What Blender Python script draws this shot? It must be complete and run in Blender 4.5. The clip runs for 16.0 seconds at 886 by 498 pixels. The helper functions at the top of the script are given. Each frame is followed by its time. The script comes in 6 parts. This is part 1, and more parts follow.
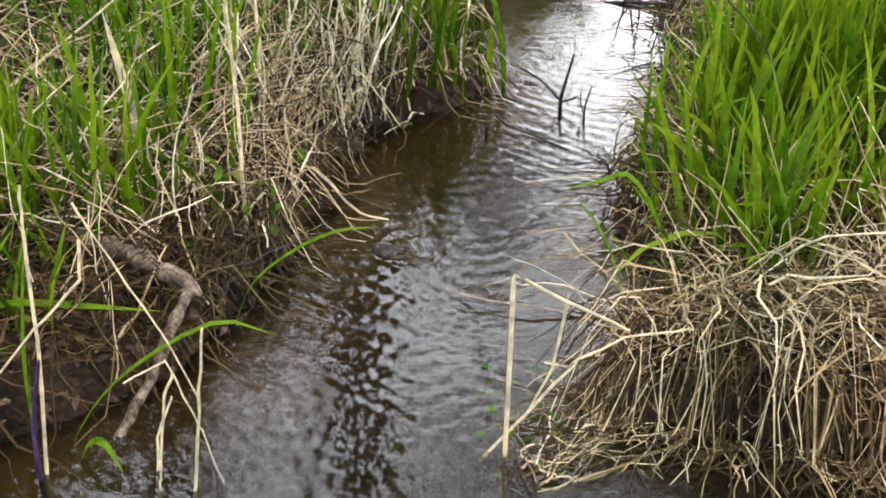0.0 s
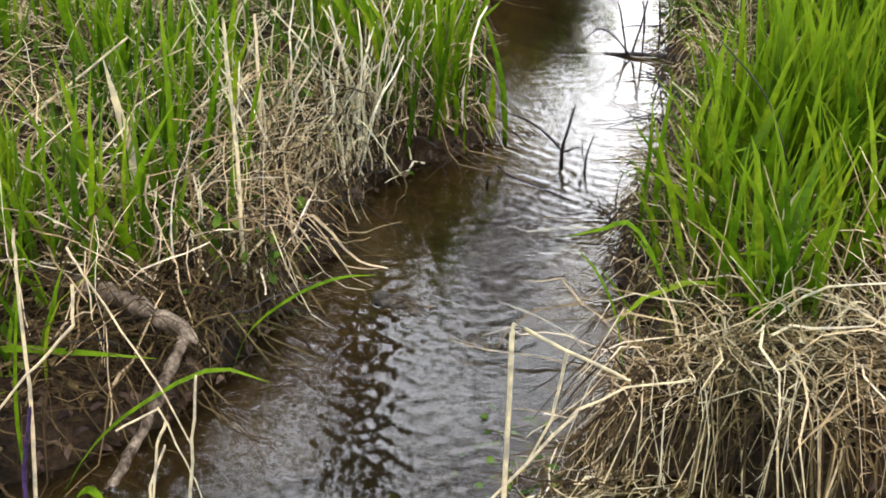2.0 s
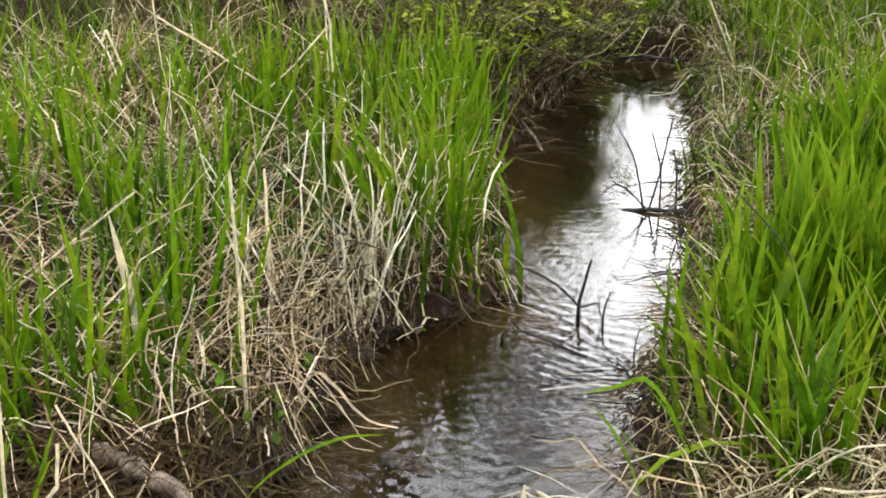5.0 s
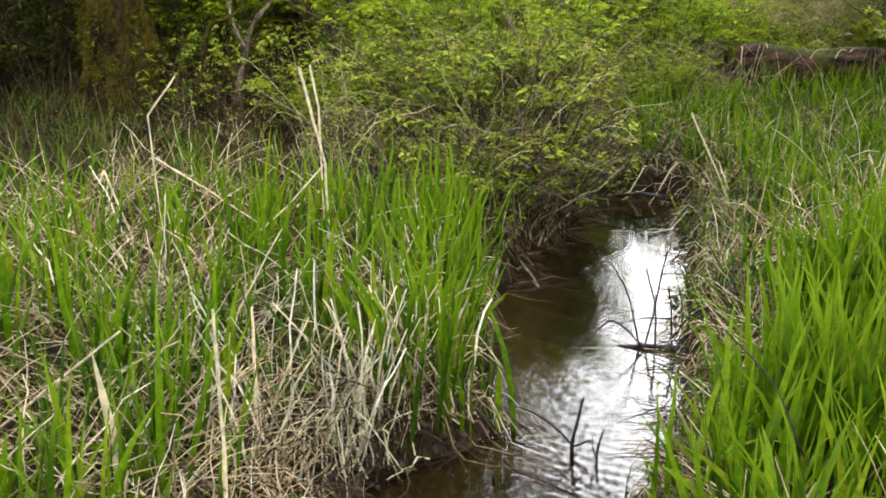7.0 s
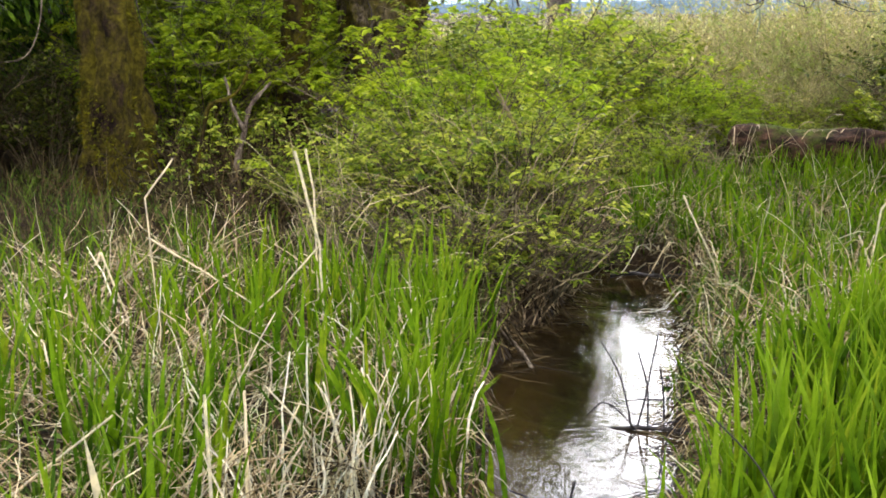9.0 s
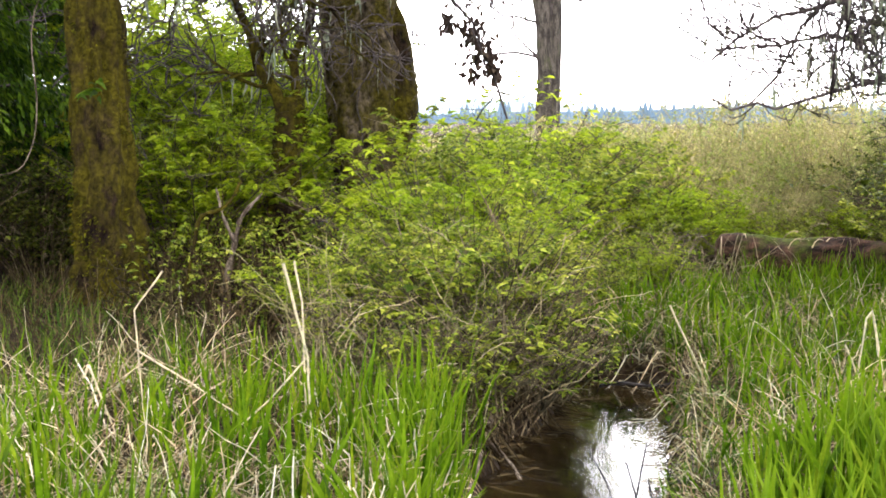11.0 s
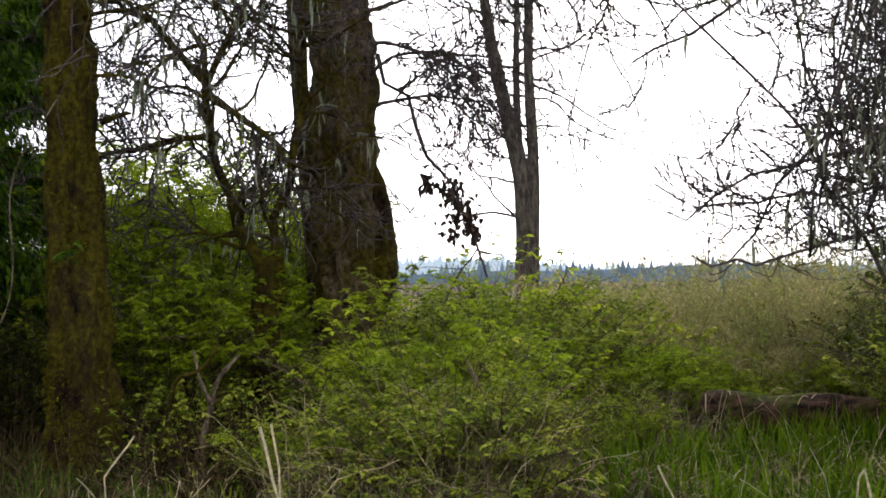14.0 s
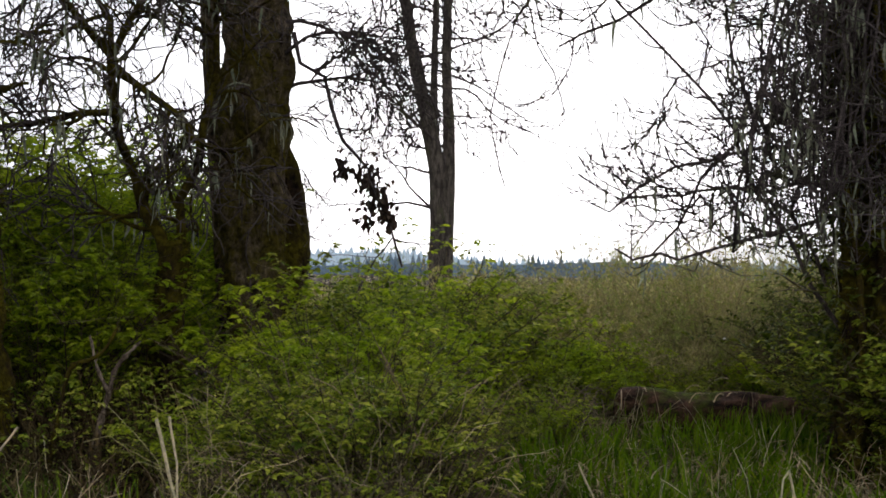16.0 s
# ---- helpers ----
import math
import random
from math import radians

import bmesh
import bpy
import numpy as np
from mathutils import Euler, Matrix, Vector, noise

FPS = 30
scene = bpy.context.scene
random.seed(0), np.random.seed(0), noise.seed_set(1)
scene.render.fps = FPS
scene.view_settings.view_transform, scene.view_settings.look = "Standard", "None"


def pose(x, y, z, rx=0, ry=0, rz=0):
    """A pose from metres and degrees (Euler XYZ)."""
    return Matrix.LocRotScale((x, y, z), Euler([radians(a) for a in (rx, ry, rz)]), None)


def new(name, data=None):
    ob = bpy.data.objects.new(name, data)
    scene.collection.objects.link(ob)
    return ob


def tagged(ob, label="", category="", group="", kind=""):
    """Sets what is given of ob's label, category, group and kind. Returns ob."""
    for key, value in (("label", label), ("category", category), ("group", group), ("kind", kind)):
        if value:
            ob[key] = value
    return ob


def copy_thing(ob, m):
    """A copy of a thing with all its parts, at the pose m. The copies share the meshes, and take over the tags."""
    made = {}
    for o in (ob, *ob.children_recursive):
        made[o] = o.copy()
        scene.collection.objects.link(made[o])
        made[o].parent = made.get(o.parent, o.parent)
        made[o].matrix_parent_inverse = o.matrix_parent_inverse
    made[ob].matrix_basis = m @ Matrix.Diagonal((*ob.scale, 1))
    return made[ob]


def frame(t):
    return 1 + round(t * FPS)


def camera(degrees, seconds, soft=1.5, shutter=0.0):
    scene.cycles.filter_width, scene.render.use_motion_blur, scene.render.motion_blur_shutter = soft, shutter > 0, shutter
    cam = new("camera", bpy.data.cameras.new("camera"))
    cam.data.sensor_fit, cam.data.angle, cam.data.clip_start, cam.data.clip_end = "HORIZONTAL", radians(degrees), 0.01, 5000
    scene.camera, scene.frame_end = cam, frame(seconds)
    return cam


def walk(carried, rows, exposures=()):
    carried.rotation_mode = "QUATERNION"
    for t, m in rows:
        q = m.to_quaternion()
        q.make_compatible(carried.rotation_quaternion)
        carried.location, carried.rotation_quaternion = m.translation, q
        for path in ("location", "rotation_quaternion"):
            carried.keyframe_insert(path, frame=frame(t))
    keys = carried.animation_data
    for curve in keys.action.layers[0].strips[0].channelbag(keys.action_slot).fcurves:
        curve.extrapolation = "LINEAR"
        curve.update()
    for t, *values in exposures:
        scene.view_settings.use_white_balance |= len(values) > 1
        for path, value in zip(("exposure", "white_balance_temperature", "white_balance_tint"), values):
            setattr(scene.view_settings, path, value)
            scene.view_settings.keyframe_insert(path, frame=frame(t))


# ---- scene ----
# ---------------------------------------------------------------- camera
cam = camera(40, 16.0, soft=1.8)
# seconds, x, y, z, tilt, turn to the right, lean
PATH = [
    (0.0, -0.130, -0.031, 1.617, -31.04, 1.49, 0.86),
    (0.5, -0.124, -0.038, 1.607, -30.28, 1.39, 0.85),
    (1.0, -0.122, -0.034, 1.606, -29.76, 1.39, 1.05),
    (1.5, -0.123, -0.031, 1.610, -29.27, 1.42, 1.18),
    (2.0, -0.120, -0.016, 1.597, -28.56, 1.25, 1.07),
    (2.5, -0.116, 0.019, 1.592, -27.71, 1.00, 0.98),
    (3.0, -0.113, 0.050, 1.586, -26.55, 0.75, 0.83),
    (3.5, -0.111, 0.068, 1.576, -25.19, 0.57, 0.80),
    (3.7, -0.107, 0.059, 1.581, -24.66, 0.42, 0.80),
    (5.8, -0.054, 0.072, 1.532, -18.68, -0.32, 0.25),
    (6.0, -0.041, 0.080, 1.543, -18.07, -0.40, 0.21),
    (6.5, -0.041, 0.069, 1.544, -16.31, -0.41, 0.13),
    (7.0, -0.036, 0.069, 1.544, -14.56, -0.48, -0.01),
    (7.5, -0.044, 0.076, 1.556, -13.23, -0.43, 0.05),
    (8.0, -0.041, 0.074, 1.565, -12.46, -0.39, 0.11),
    (8.2, -0.037, 0.067, 1.568, -12.15, -0.40, 0.10),
    (10.3, 0.001, 0.006, 1.595, -8.38, -0.17, 0.09),
    (10.5, -0.005, 0.004, 1.597, -7.72, -0.09, 0.10),
    (11.0, 0.000, -0.000, 1.600, -5.98, -0.00, -0.00),
    (11.5, 0.004, -0.008, 1.602, -4.24, 0.11, -0.09),
    (12.0, 0.006, -0.012, 1.600, -2.48, 0.22, -0.19),
    (12.5, 0.001, -0.012, 1.605, -0.73, 0.34, -0.27),
    (13.0, 0.002, 0.004, 1.609, 0.68, 0.43, -0.33),
    (13.5, -0.001, 0.016, 1.600, 1.46, 0.51, -0.41),
    (14.0, -0.003, 0.087, 1.593, 1.52, 0.97, -0.48),
    (14.5, -0.011, 0.225, 1.576, 1.34, 1.96, -0.57),
    (15.0, -0.016, 0.326, 1.574, 1.19, 3.02, -0.36),
    (15.5, -0.016, 0.371, 1.567, 1.18, 4.19, 0.11),
    (16.0, -0.020, 0.404, 1.567, 1.18, 5.14, 0.80),
]
EXPOSURES = [(0.0, 1.0, 6270, 11), (7.0, 1.0, 6300, 10), (8.0, 1.07, 6300, 11), (10.5, 1.32, 6280, 15), (11.0, 1.38, 6280, 15), (12.5, 1.4, 6300, 15), (13.0, 0.92, 6300, 15), (13.5, 0.32, 6300, 14), (14.5, -0.43, 6300, 14), (16.0, -0.73, 6300, 14)]
walk(cam, [(t, pose(x, y, z, 90 + p, 0, -w) @ pose(0, 0, 0, 0, 0, r)) for t, x, y, z, p, w, r in PATH], EXPOSURES)

# ---------------------------------------------------------------- world and light (overcast spring day)
SUN_UP, SUN_ROUND = 17, 8.5
world = bpy.data.worlds.new("overcast_sky")
scene.world = world
world.use_nodes = True
wn = world.node_tree
wn.nodes.clear()
sky = wn.nodes.new("ShaderNodeTexSky")
sky.sky_type = "NISHITA"
sky.sun_disc = False
sky.sun_elevation, sky.sun_rotation = radians(SUN_UP), radians(SUN_ROUND)
sky.air_density, sky.dust_density, sky.ozone_density = 1.0, 2.5, 1.0
pale = wn.nodes.new("ShaderNodeHueSaturation")
pale.inputs["Saturation"].default_value = 0.18
back = wn.nodes.new("ShaderNodeBackground")
back.inputs["Strength"].default_value = 0.15
out = wn.nodes.new("ShaderNodeOutputWorld")
wn.links.new(sky.outputs["Color"], pale.inputs["Color"])
cloud = wn.nodes.new("ShaderNodeMix")
cloud.data_type = "RGBA"
cloud.inputs[0].default_value = 0.6
cloud.inputs[7].default_value = (16.1, 16.5, 17.5, 1)
wn.links.new(pale.outputs["Color"], cloud.inputs[6])
wn.links.new(cloud.outputs[2], back.inputs["Color"])
wn.links.new(back.outputs["Background"], out.inputs["Surface"])
sun = new("sun", bpy.data.lights.new("sun", "SUN"))
sun.data.energy, sun.data.angle, sun.data.color = 0.95, radians(75), (1.0, 0.97, 0.92)
sun.matrix_world = pose(0, 0, 20, SUN_UP - 90, 0, -SUN_ROUND)


# ---------------------------------------------------------------- materials
def material(name):
    m = bpy.data.materials.new(name)
    m.use_nodes = True
    t = m.node_tree
    t.nodes.clear()
    o = t.nodes.new("ShaderNodeOutputMaterial")
    return m, t, o


def node(t, kind, **values):
    n = t.nodes.new(kind)
    for k, v in values.items():
        n.inputs[k.replace("_", " ")].default_value = v
    return n


def ramp(t, stops, source):
    n = t.nodes.new("ShaderNodeValToRGB")
    e = n.color_ramp.elements
    e[0].position, e[0].color = stops[0][0], (*stops[0][1], 1)
    e[1].position, e[1].color = stops[-1][0], (*stops[-1][1], 1)
    for p, c in stops[1:-1]:
        x = e.new(p)
        x.color = (*c, 1)
    t.links.new(source, n.inputs["Fac"])
    return n


def noise_tex(t, scale, detail=4.0, rough=0.6, stretch=None):
    n = node(t, "ShaderNodeTexNoise", Scale=scale, Detail=detail, Roughness=rough)
    c = t.nodes.new("ShaderNodeTexCoord")
    if stretch:
        m = t.nodes.new("ShaderNodeMapping")
        m.inputs["Scale"].default_value = stretch
        t.links.new(c.outputs["Object"], m.inputs["Vector"])
        t.links.new(m.outputs["Vector"], n.inputs["Vector"])
    else:
        t.links.new(c.outputs["Object"], n.inputs["Vector"])
    return n


def mix_colour(t, a, b, fac, kind="MIX"):
    n = t.nodes.new("ShaderNodeMix")
    n.data_type, n.blend_type = "RGBA", kind
    for socket, v in ((n.inputs[6], a), (n.inputs[7], b), (n.inputs[0], fac)):
        if isinstance(v, (tuple, float)):
            socket.default_value = v
        else:
            t.links.new(v, socket)
    return n.outputs[2]


def leafy(name, stops, clear=0.35, rough=0.5, patch=3.0, tip=None, gloss=0.12, pale=(1.16, 1.1, 1.1), deep=(0.78, 0.86, 0.8), reach=1.3):
    """Thin plant matter: one tone per leaf or blade, blotches over it, light shining through."""
    m, t, o = material(name)
    g = t.nodes.new("ShaderNodeNewGeometry")
    c = ramp(t, stops, g.outputs["Random Per Island"]).outputs["Color"]
    n = noise_tex(t, patch * 12, 3.0)
    mod = ramp(t, [(0.36, (0.6, 0.62, 0.65)), (0.64, (1.25, 1.2, 1.05))], n.outputs["Fac"])
    c = mix_colour(t, c, mod.outputs["Color"], 1.0, "MULTIPLY")
    slow = noise_tex(t, reach, 2.0)
    drift = ramp(t, [(0.38, deep), (0.62, pale)], slow.outputs["Fac"])
    c = mix_colour(t, c, drift.outputs["Color"], 1.0, "MULTIPLY")
    if tip:
        a = t.nodes.new("ShaderNodeAttribute")
        a.attribute_name = "along"
        r = ramp(t, [(0.0, (0, 0, 0)), (0.62, (0, 0, 0)), (1.0, (1, 1, 1))], a.outputs["Fac"])
        c = mix_colour(t, c, (*tip, 1.0), r.outputs["Color"])
    p = node(t, "ShaderNodeBsdfPrincipled", Roughness=rough)
    p.inputs["Specular IOR Level"].default_value = gloss
    t.links.new(c, p.inputs["Base Color"])
    l = t.nodes.new("ShaderNodeBsdfTranslucent")
    t.links.new(c, l.inputs["Color"])
    x = node(t, "ShaderNodeMixShader", Fac=clear)
    t.links.new(p.outputs[0], x.inputs[1])
    t.links.new(l.outputs[0], x.inputs[2])
    t.links.new(x.outputs[0], o.inputs["Surface"])
    return m


def woody(name, low, high, moss=None, amount=0.5, scale=18.0, stretch=(1, 1, 0.25), bump=1.0, rough=0.85):
    """Bark or dead wood with long grain and, where asked, moss in patches."""
    m, t, o = material(name)
    n = noise_tex(t, scale, 6.0, 0.65, stretch)
    grit = noise_tex(t, scale * 6, 4.0, 0.7, (1, 1, 0.5))
    c = ramp(t, [(0.40, low), (0.62, high)], n.outputs["Fac"]).outputs["Color"]
    c = mix_colour(t, c, ramp(t, [(0.38, (0.45, 0.45, 0.45)), (0.62, (1.45, 1.45, 1.45))], grit.outputs["Fac"]).outputs["Color"], 1.0, "MULTIPLY")
    h = n.outputs["Fac"]
    if moss:
        big = noise_tex(t, 3.4, 6.0, 0.72, (1, 1, 0.6))
        fine = noise_tex(t, 24.0, 5.0, 0.7)
        e = amount
        where = ramp(t, [(1 - e - 0.075, (0, 0, 0)), (1 - e + 0.075, (1, 1, 1))], big.outputs["Fac"])
        tone = ramp(t, [(0.38, tuple(v * 0.4 for v in moss)), (0.62, tuple(v * 1.5 for v in moss))], fine.outputs["Fac"])
        c = mix_colour(t, c, tone.outputs["Color"], where.outputs["Color"])
        hm = t.nodes.new("ShaderNodeMix")
        hm.data_type = "FLOAT"
        t.links.new(where.outputs["Color"], hm.inputs[0])
        t.links.new(h, hm.inputs[2])
        t.links.new(fine.outputs["Fac"], hm.inputs[3])
        h = hm.outputs[0]
    b = node(t, "ShaderNodeBump", Strength=bump, Distance=0.05)
    t.links.new(h, b.inputs["Height"])
    p = node(t, "ShaderNodeBsdfPrincipled", Roughness=rough)
    p.inputs["Specular IOR Level"].default_value = 0.25 if rough < 0.6 else 0.08
    t.links.new(c, p.inputs["Base Color"])
    t.links.new(b.outputs["Normal"], p.inputs["Normal"])
    t.links.new(p.outputs[0], o.inputs["Surface"])
    return m


GREEN = leafy("green_grass_blades", [(0.0, (0.026, 0.062, 0.002)), (0.35, (0.066, 0.140, 0.003)), (0.75, (0.122, 0.220, 0.004)), (1.0, (0.21, 0.27, 0.012))], 0.38, 0.5, tip=(0.15, 0.235, 0.008), gloss=0.07)
GREEN_DULL = leafy("green_meadow_grass", [(0.0, (0.035, 0.078, 0.006)), (0.5, (0.085, 0.155, 0.011)), (1.0, (0.17, 0.205, 0.035))], 0.35, 0.5)
STRAW = leafy("dead_straw", [(0.0, (0.09, 0.063, 0.026)), (0.25, (0.29, 0.205, 0.105)), (0.65, (0.565, 0.445, 0.28)), (1.0, (0.76, 0.665, 0.49))], 0.15, 0.55)
BLEACHED = leafy("bleached_stems", [(0.0, (0.40, 0.33, 0.21)), (0.5, (0.66, 0.575, 0.42)), (1.0, (0.83, 0.765, 0.62))], 0.1, 0.5)
# brown dead straw, its tones lowered further to carry shade between stems
STRAW_DARK = leafy("rotting_shaded_straw", [(0.0, (0.018, 0.011, 0.005)), (0.5, (0.055, 0.036, 0.015)), (1.0, (0.17, 0.125, 0.055))], 0.1, 0.7)
LEAF = leafy("shrub_leaves", [(0.0, (0.065, 0.115, 0.012)), (0.4, (0.25, 0.32, 0.02)), (1.0, (0.52, 0.56, 0.08))], 0.55, 0.45)
LEAF_OLIVE = leafy("olive_shrub_leaves", [(0.0, (0.03, 0.045, 0.005)), (0.5, (0.085, 0.11, 0.008)), (1.0, (0.20, 0.225, 0.03))], 0.4, 0.5)
LEAF_BRIGHT = leafy("fresh_leaves", [(0.0, (0.17, 0.25, 0.008)), (0.5, (0.35, 0.47, 0.014)), (1.0, (0.52, 0.62, 0.04))], 0.6, 0.5)
LEAF_DARK = leafy("evergreen_leaves", [(0.0, (0.020, 0.042, 0.005)), (0.55, (0.065, 0.13, 0.008)), (1.0, (0.15, 0.25, 0.012))], 0.45, 0.5)
LEAF_DRY = leafy("dry_leaves", [(0.0, (0.035, 0.024, 0.02)), (0.5, (0.07, 0.045, 0.035)), (1.0, (0.12, 0.08, 0.055))], 0.15, 0.7)
BUDS = leafy("thicket_buds", [(0.0, (0.27, 0.27, 0.06)), (0.5, (0.53, 0.51, 0.18)), (1.0, (0.74, 0.68, 0.38))], 0.5, 0.6, pale=(1.2, 1.08, 1.15), deep=(0.55, 0.74, 0.4), reach=0.8)
LICHEN = leafy("beard_lichen", [(0.0, (0.20, 0.22, 0.15)), (1.0, (0.42, 0.44, 0.33))], 0.4, 0.8)
CANE = leafy("dry_canes", [(0.0, (0.030, 0.022, 0.013)), (0.65, (0.10, 0.075, 0.043)), (1.0, (0.27, 0.22, 0.13))], 0.0, 0.75)
DRY_STEM = leafy("dry_bramble_stems", [(0.0, (0.05, 0.036, 0.02)), (0.5, (0.17, 0.13, 0.075)), (1.0, (0.40, 0.32, 0.20))], 0.05, 0.7)
THICKET = leafy("thicket_twigs", [(0.0, (0.24, 0.195, 0.10)), (0.5, (0.45, 0.375, 0.20)), (1.0, (0.64, 0.55, 0.33))], 0.0, 0.75, pale=(1.15, 1.1, 1.1), deep=(0.6, 0.66, 0.5), reach=0.8)
MOSSY_BARK = woody("mossy_bark", (0.007, 0.004, 0.003), (0.034, 0.020, 0.011), (0.080, 0.064, 0.005), 0.52, stretch=(1, 1, 0.6))
GREY_BARK = woody("grey_bark", (0.028, 0.020, 0.013), (0.21, 0.158, 0.105), (0.088, 0.070, 0.010), 0.495, stretch=(1, 1, 0.55))
PALE_BARK = woody("pale_bark", (0.045, 0.037, 0.03), (0.16, 0.135, 0.105), (0.08, 0.09, 0.03), 0.36)
TWIG = woody("bare_twigs", (0.046, 0.036, 0.034), (0.135, 0.108, 0.098), (0.06, 0.065, 0.02), 0.4, bump=0.2)
DEADWOOD = woody("dead_wood", (0.06, 0.042, 0.028), (0.26, 0.20, 0.14), bump=0.5)
PALE_WOOD = woody("weathered_wood", (0.14, 0.10, 0.065), (0.40, 0.32, 0.23), scale=30, bump=0.4)
WET_WOOD = woody("wet_twig", (0.012, 0.009, 0.008), (0.045, 0.034, 0.028), bump=0.2, rough=0.4)
LOGWOOD = woody("rotting_log_wood", (0.016, 0.010, 0.007), (0.112, 0.060, 0.037), (0.06, 0.075, 0.01), 0.46, 14.0, (0.3, 1, 1), 0.5)
STONE = woody("wet_stone", (0.03, 0.024, 0.018), (0.13, 0.105, 0.08), scale=25, stretch=(1, 1, 1), rough=0.35)


def make_mud():
    m, t, o = material("mud_and_leaf_litter")
    n1 = noise_tex(t, 3.0, 6.0, 0.65)
    n2 = noise_tex(t, 45.0, 5.0, 0.7)
    a = ramp(t, [(0.38, (0.012, 0.008, 0.004)), (0.62, (0.050, 0.031, 0.016))], n1.outputs["Fac"]).outputs["Color"]
    b = ramp(t, [(0.38, (0.5, 0.47, 0.45)), (0.62, (1.5, 1.42, 1.3))], n2.outputs["Fac"]).outputs["Color"]
    c = mix_colour(t, a, b, 1.0, "MULTIPLY")
    # pale silt where the ground lies under water
    where = t.nodes.new("ShaderNodeTexCoord")
    axes = t.nodes.new("ShaderNodeSeparateXYZ")
    t.links.new(where.outputs["Object"], axes.inputs[0])
    deep = node(t, "ShaderNodeMapRange")
    for socket, value in zip(deep.inputs[1:5], (0.0, -0.03, 0.0, 1.0)):
        socket.default_value = value
    t.links.new(axes.outputs["Z"], deep.inputs[0])
    silt = ramp(t, [(0.38, (0.15, 0.105, 0.035)), (0.62, (0.27, 0.195, 0.07))], n1.outputs["Fac"]).outputs["Color"]
    c = mix_colour(t, c, silt, deep.outputs[0])
    # channel bed painted darker with depth, for the light lost in the water
    channel = node(t, "ShaderNodeMapRange")
    for socket, value in zip(channel.inputs[1:5], (-0.055, -0.125, 0.0, 1.0)):
        socket.default_value = value
    t.links.new(axes.outputs["Z"], channel.inputs[0])
    depth_dark = ramp(t, [(0.3, (0.016, 0.012, 0.007)), (0.7, (0.050, 0.037, 0.018))], n2.outputs["Fac"]).outputs["Color"]
    c = mix_colour(t, c, depth_dark, channel.outputs[0])
    # soaked and glistening just above the water
    wet = node(t, "ShaderNodeMapRange")
    for socket, value in zip(wet.inputs[1:5], (0.03, 0.12, 0.5, 0.9)):
        socket.default_value = value
    t.links.new(axes.outputs["Z"], wet.inputs[0])
    u = node(t, "ShaderNodeBump", Strength=1.0, Distance=0.03)
    t.links.new(n2.outputs["Fac"], u.inputs["Height"])
    p = node(t, "ShaderNodeBsdfPrincipled", Roughness=0.85)
    t.links.new(wet.outputs[0], p.inputs["Roughness"])
    p.inputs["Specular IOR Level"].default_value = 0.15
    t.links.new(c, p.inputs["Base Color"])
    t.links.new(u.outputs["Normal"], p.inputs["Normal"])
    t.links.new(p.outputs[0], o.inputs["Surface"])
    return m


def make_water():
    m, t, o = material("rippling_brook_water")
    n1 = noise_tex(t, 52.0, 2.5, 0.55, (0.75, 1.3, 1.0))
    u = node(t, "ShaderNodeBump", Strength=0.13, Distance=0.02)
    t.links.new(n1.outputs["Fac"], u.inputs["Height"])
    where = t.nodes.new("ShaderNodeTexCoord")
    axes = t.nodes.new("ShaderNodeSeparateXYZ")
    t.links.new(where.outputs["Object"], axes.inputs[0])
    calm = node(t, "ShaderNodeMapRange")
    for socket, value in zip(calm.inputs[1:5], (3.0, 5.2, 0.034, 0.026)):
        socket.default_value = value
    t.links.new(axes.outputs["Y"], calm.inputs[0])
    t.links.new(calm.outputs[0], u.inputs["Strength"])
    f = node(t, "ShaderNodeFresnel", IOR=1.66)
    t.links.new(u.outputs["Normal"], f.inputs["Normal"])
    g = node(t, "ShaderNodeBsdfGlossy", Roughness=0.015)
    t.links.new(u.outputs["Normal"], g.inputs["Normal"])
    silt = noise_tex(t, 2.5, 4.0)
    c = ramp(t, [(0.3, (0.009, 0.008, 0.004)), (0.7, (0.022, 0.018, 0.010))], silt.outputs["Fac"])
    d = t.nodes.new("ShaderNodeBsdfDiffuse")
    t.links.new(c.outputs["Color"], d.inputs["Color"])
    e = node(t, "ShaderNodeBsdfTransparent", Color=(0.78, 0.66, 0.48, 1))
    body = node(t, "ShaderNodeMixShader", Fac=0.74)
    t.links.new(d.outputs[0], body.inputs[1])
    t.links.new(e.outputs[0], body.inputs[2])
    x = t.nodes.new("ShaderNodeMixShader")
    t.links.new(f.outputs[0], x.inputs[0])
    t.links.new(body.outputs[0], x.inputs[1])
    t.links.new(g.outputs[0], x.inputs[2])
    t.links.new(x.outputs[0], o.inputs["Surface"])
    return m


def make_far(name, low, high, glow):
    """Wooded ridge far off: haze is put into its colour, which also glows."""
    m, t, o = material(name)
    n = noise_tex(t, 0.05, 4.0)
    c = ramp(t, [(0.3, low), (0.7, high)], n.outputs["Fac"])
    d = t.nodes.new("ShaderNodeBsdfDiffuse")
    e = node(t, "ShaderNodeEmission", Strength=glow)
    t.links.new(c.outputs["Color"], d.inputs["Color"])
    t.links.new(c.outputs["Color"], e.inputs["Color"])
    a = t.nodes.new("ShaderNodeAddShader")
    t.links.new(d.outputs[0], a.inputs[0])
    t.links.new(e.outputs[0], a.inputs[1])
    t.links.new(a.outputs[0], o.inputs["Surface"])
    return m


MUD, WATER = make_mud(), make_water()
# bluish and pale tones plus emission paint the haze of distance
FAR = make_far("fir_ridge_painted_haze", (0.09, 0.135, 0.17), (0.15, 0.20, 0.24), 0.42)
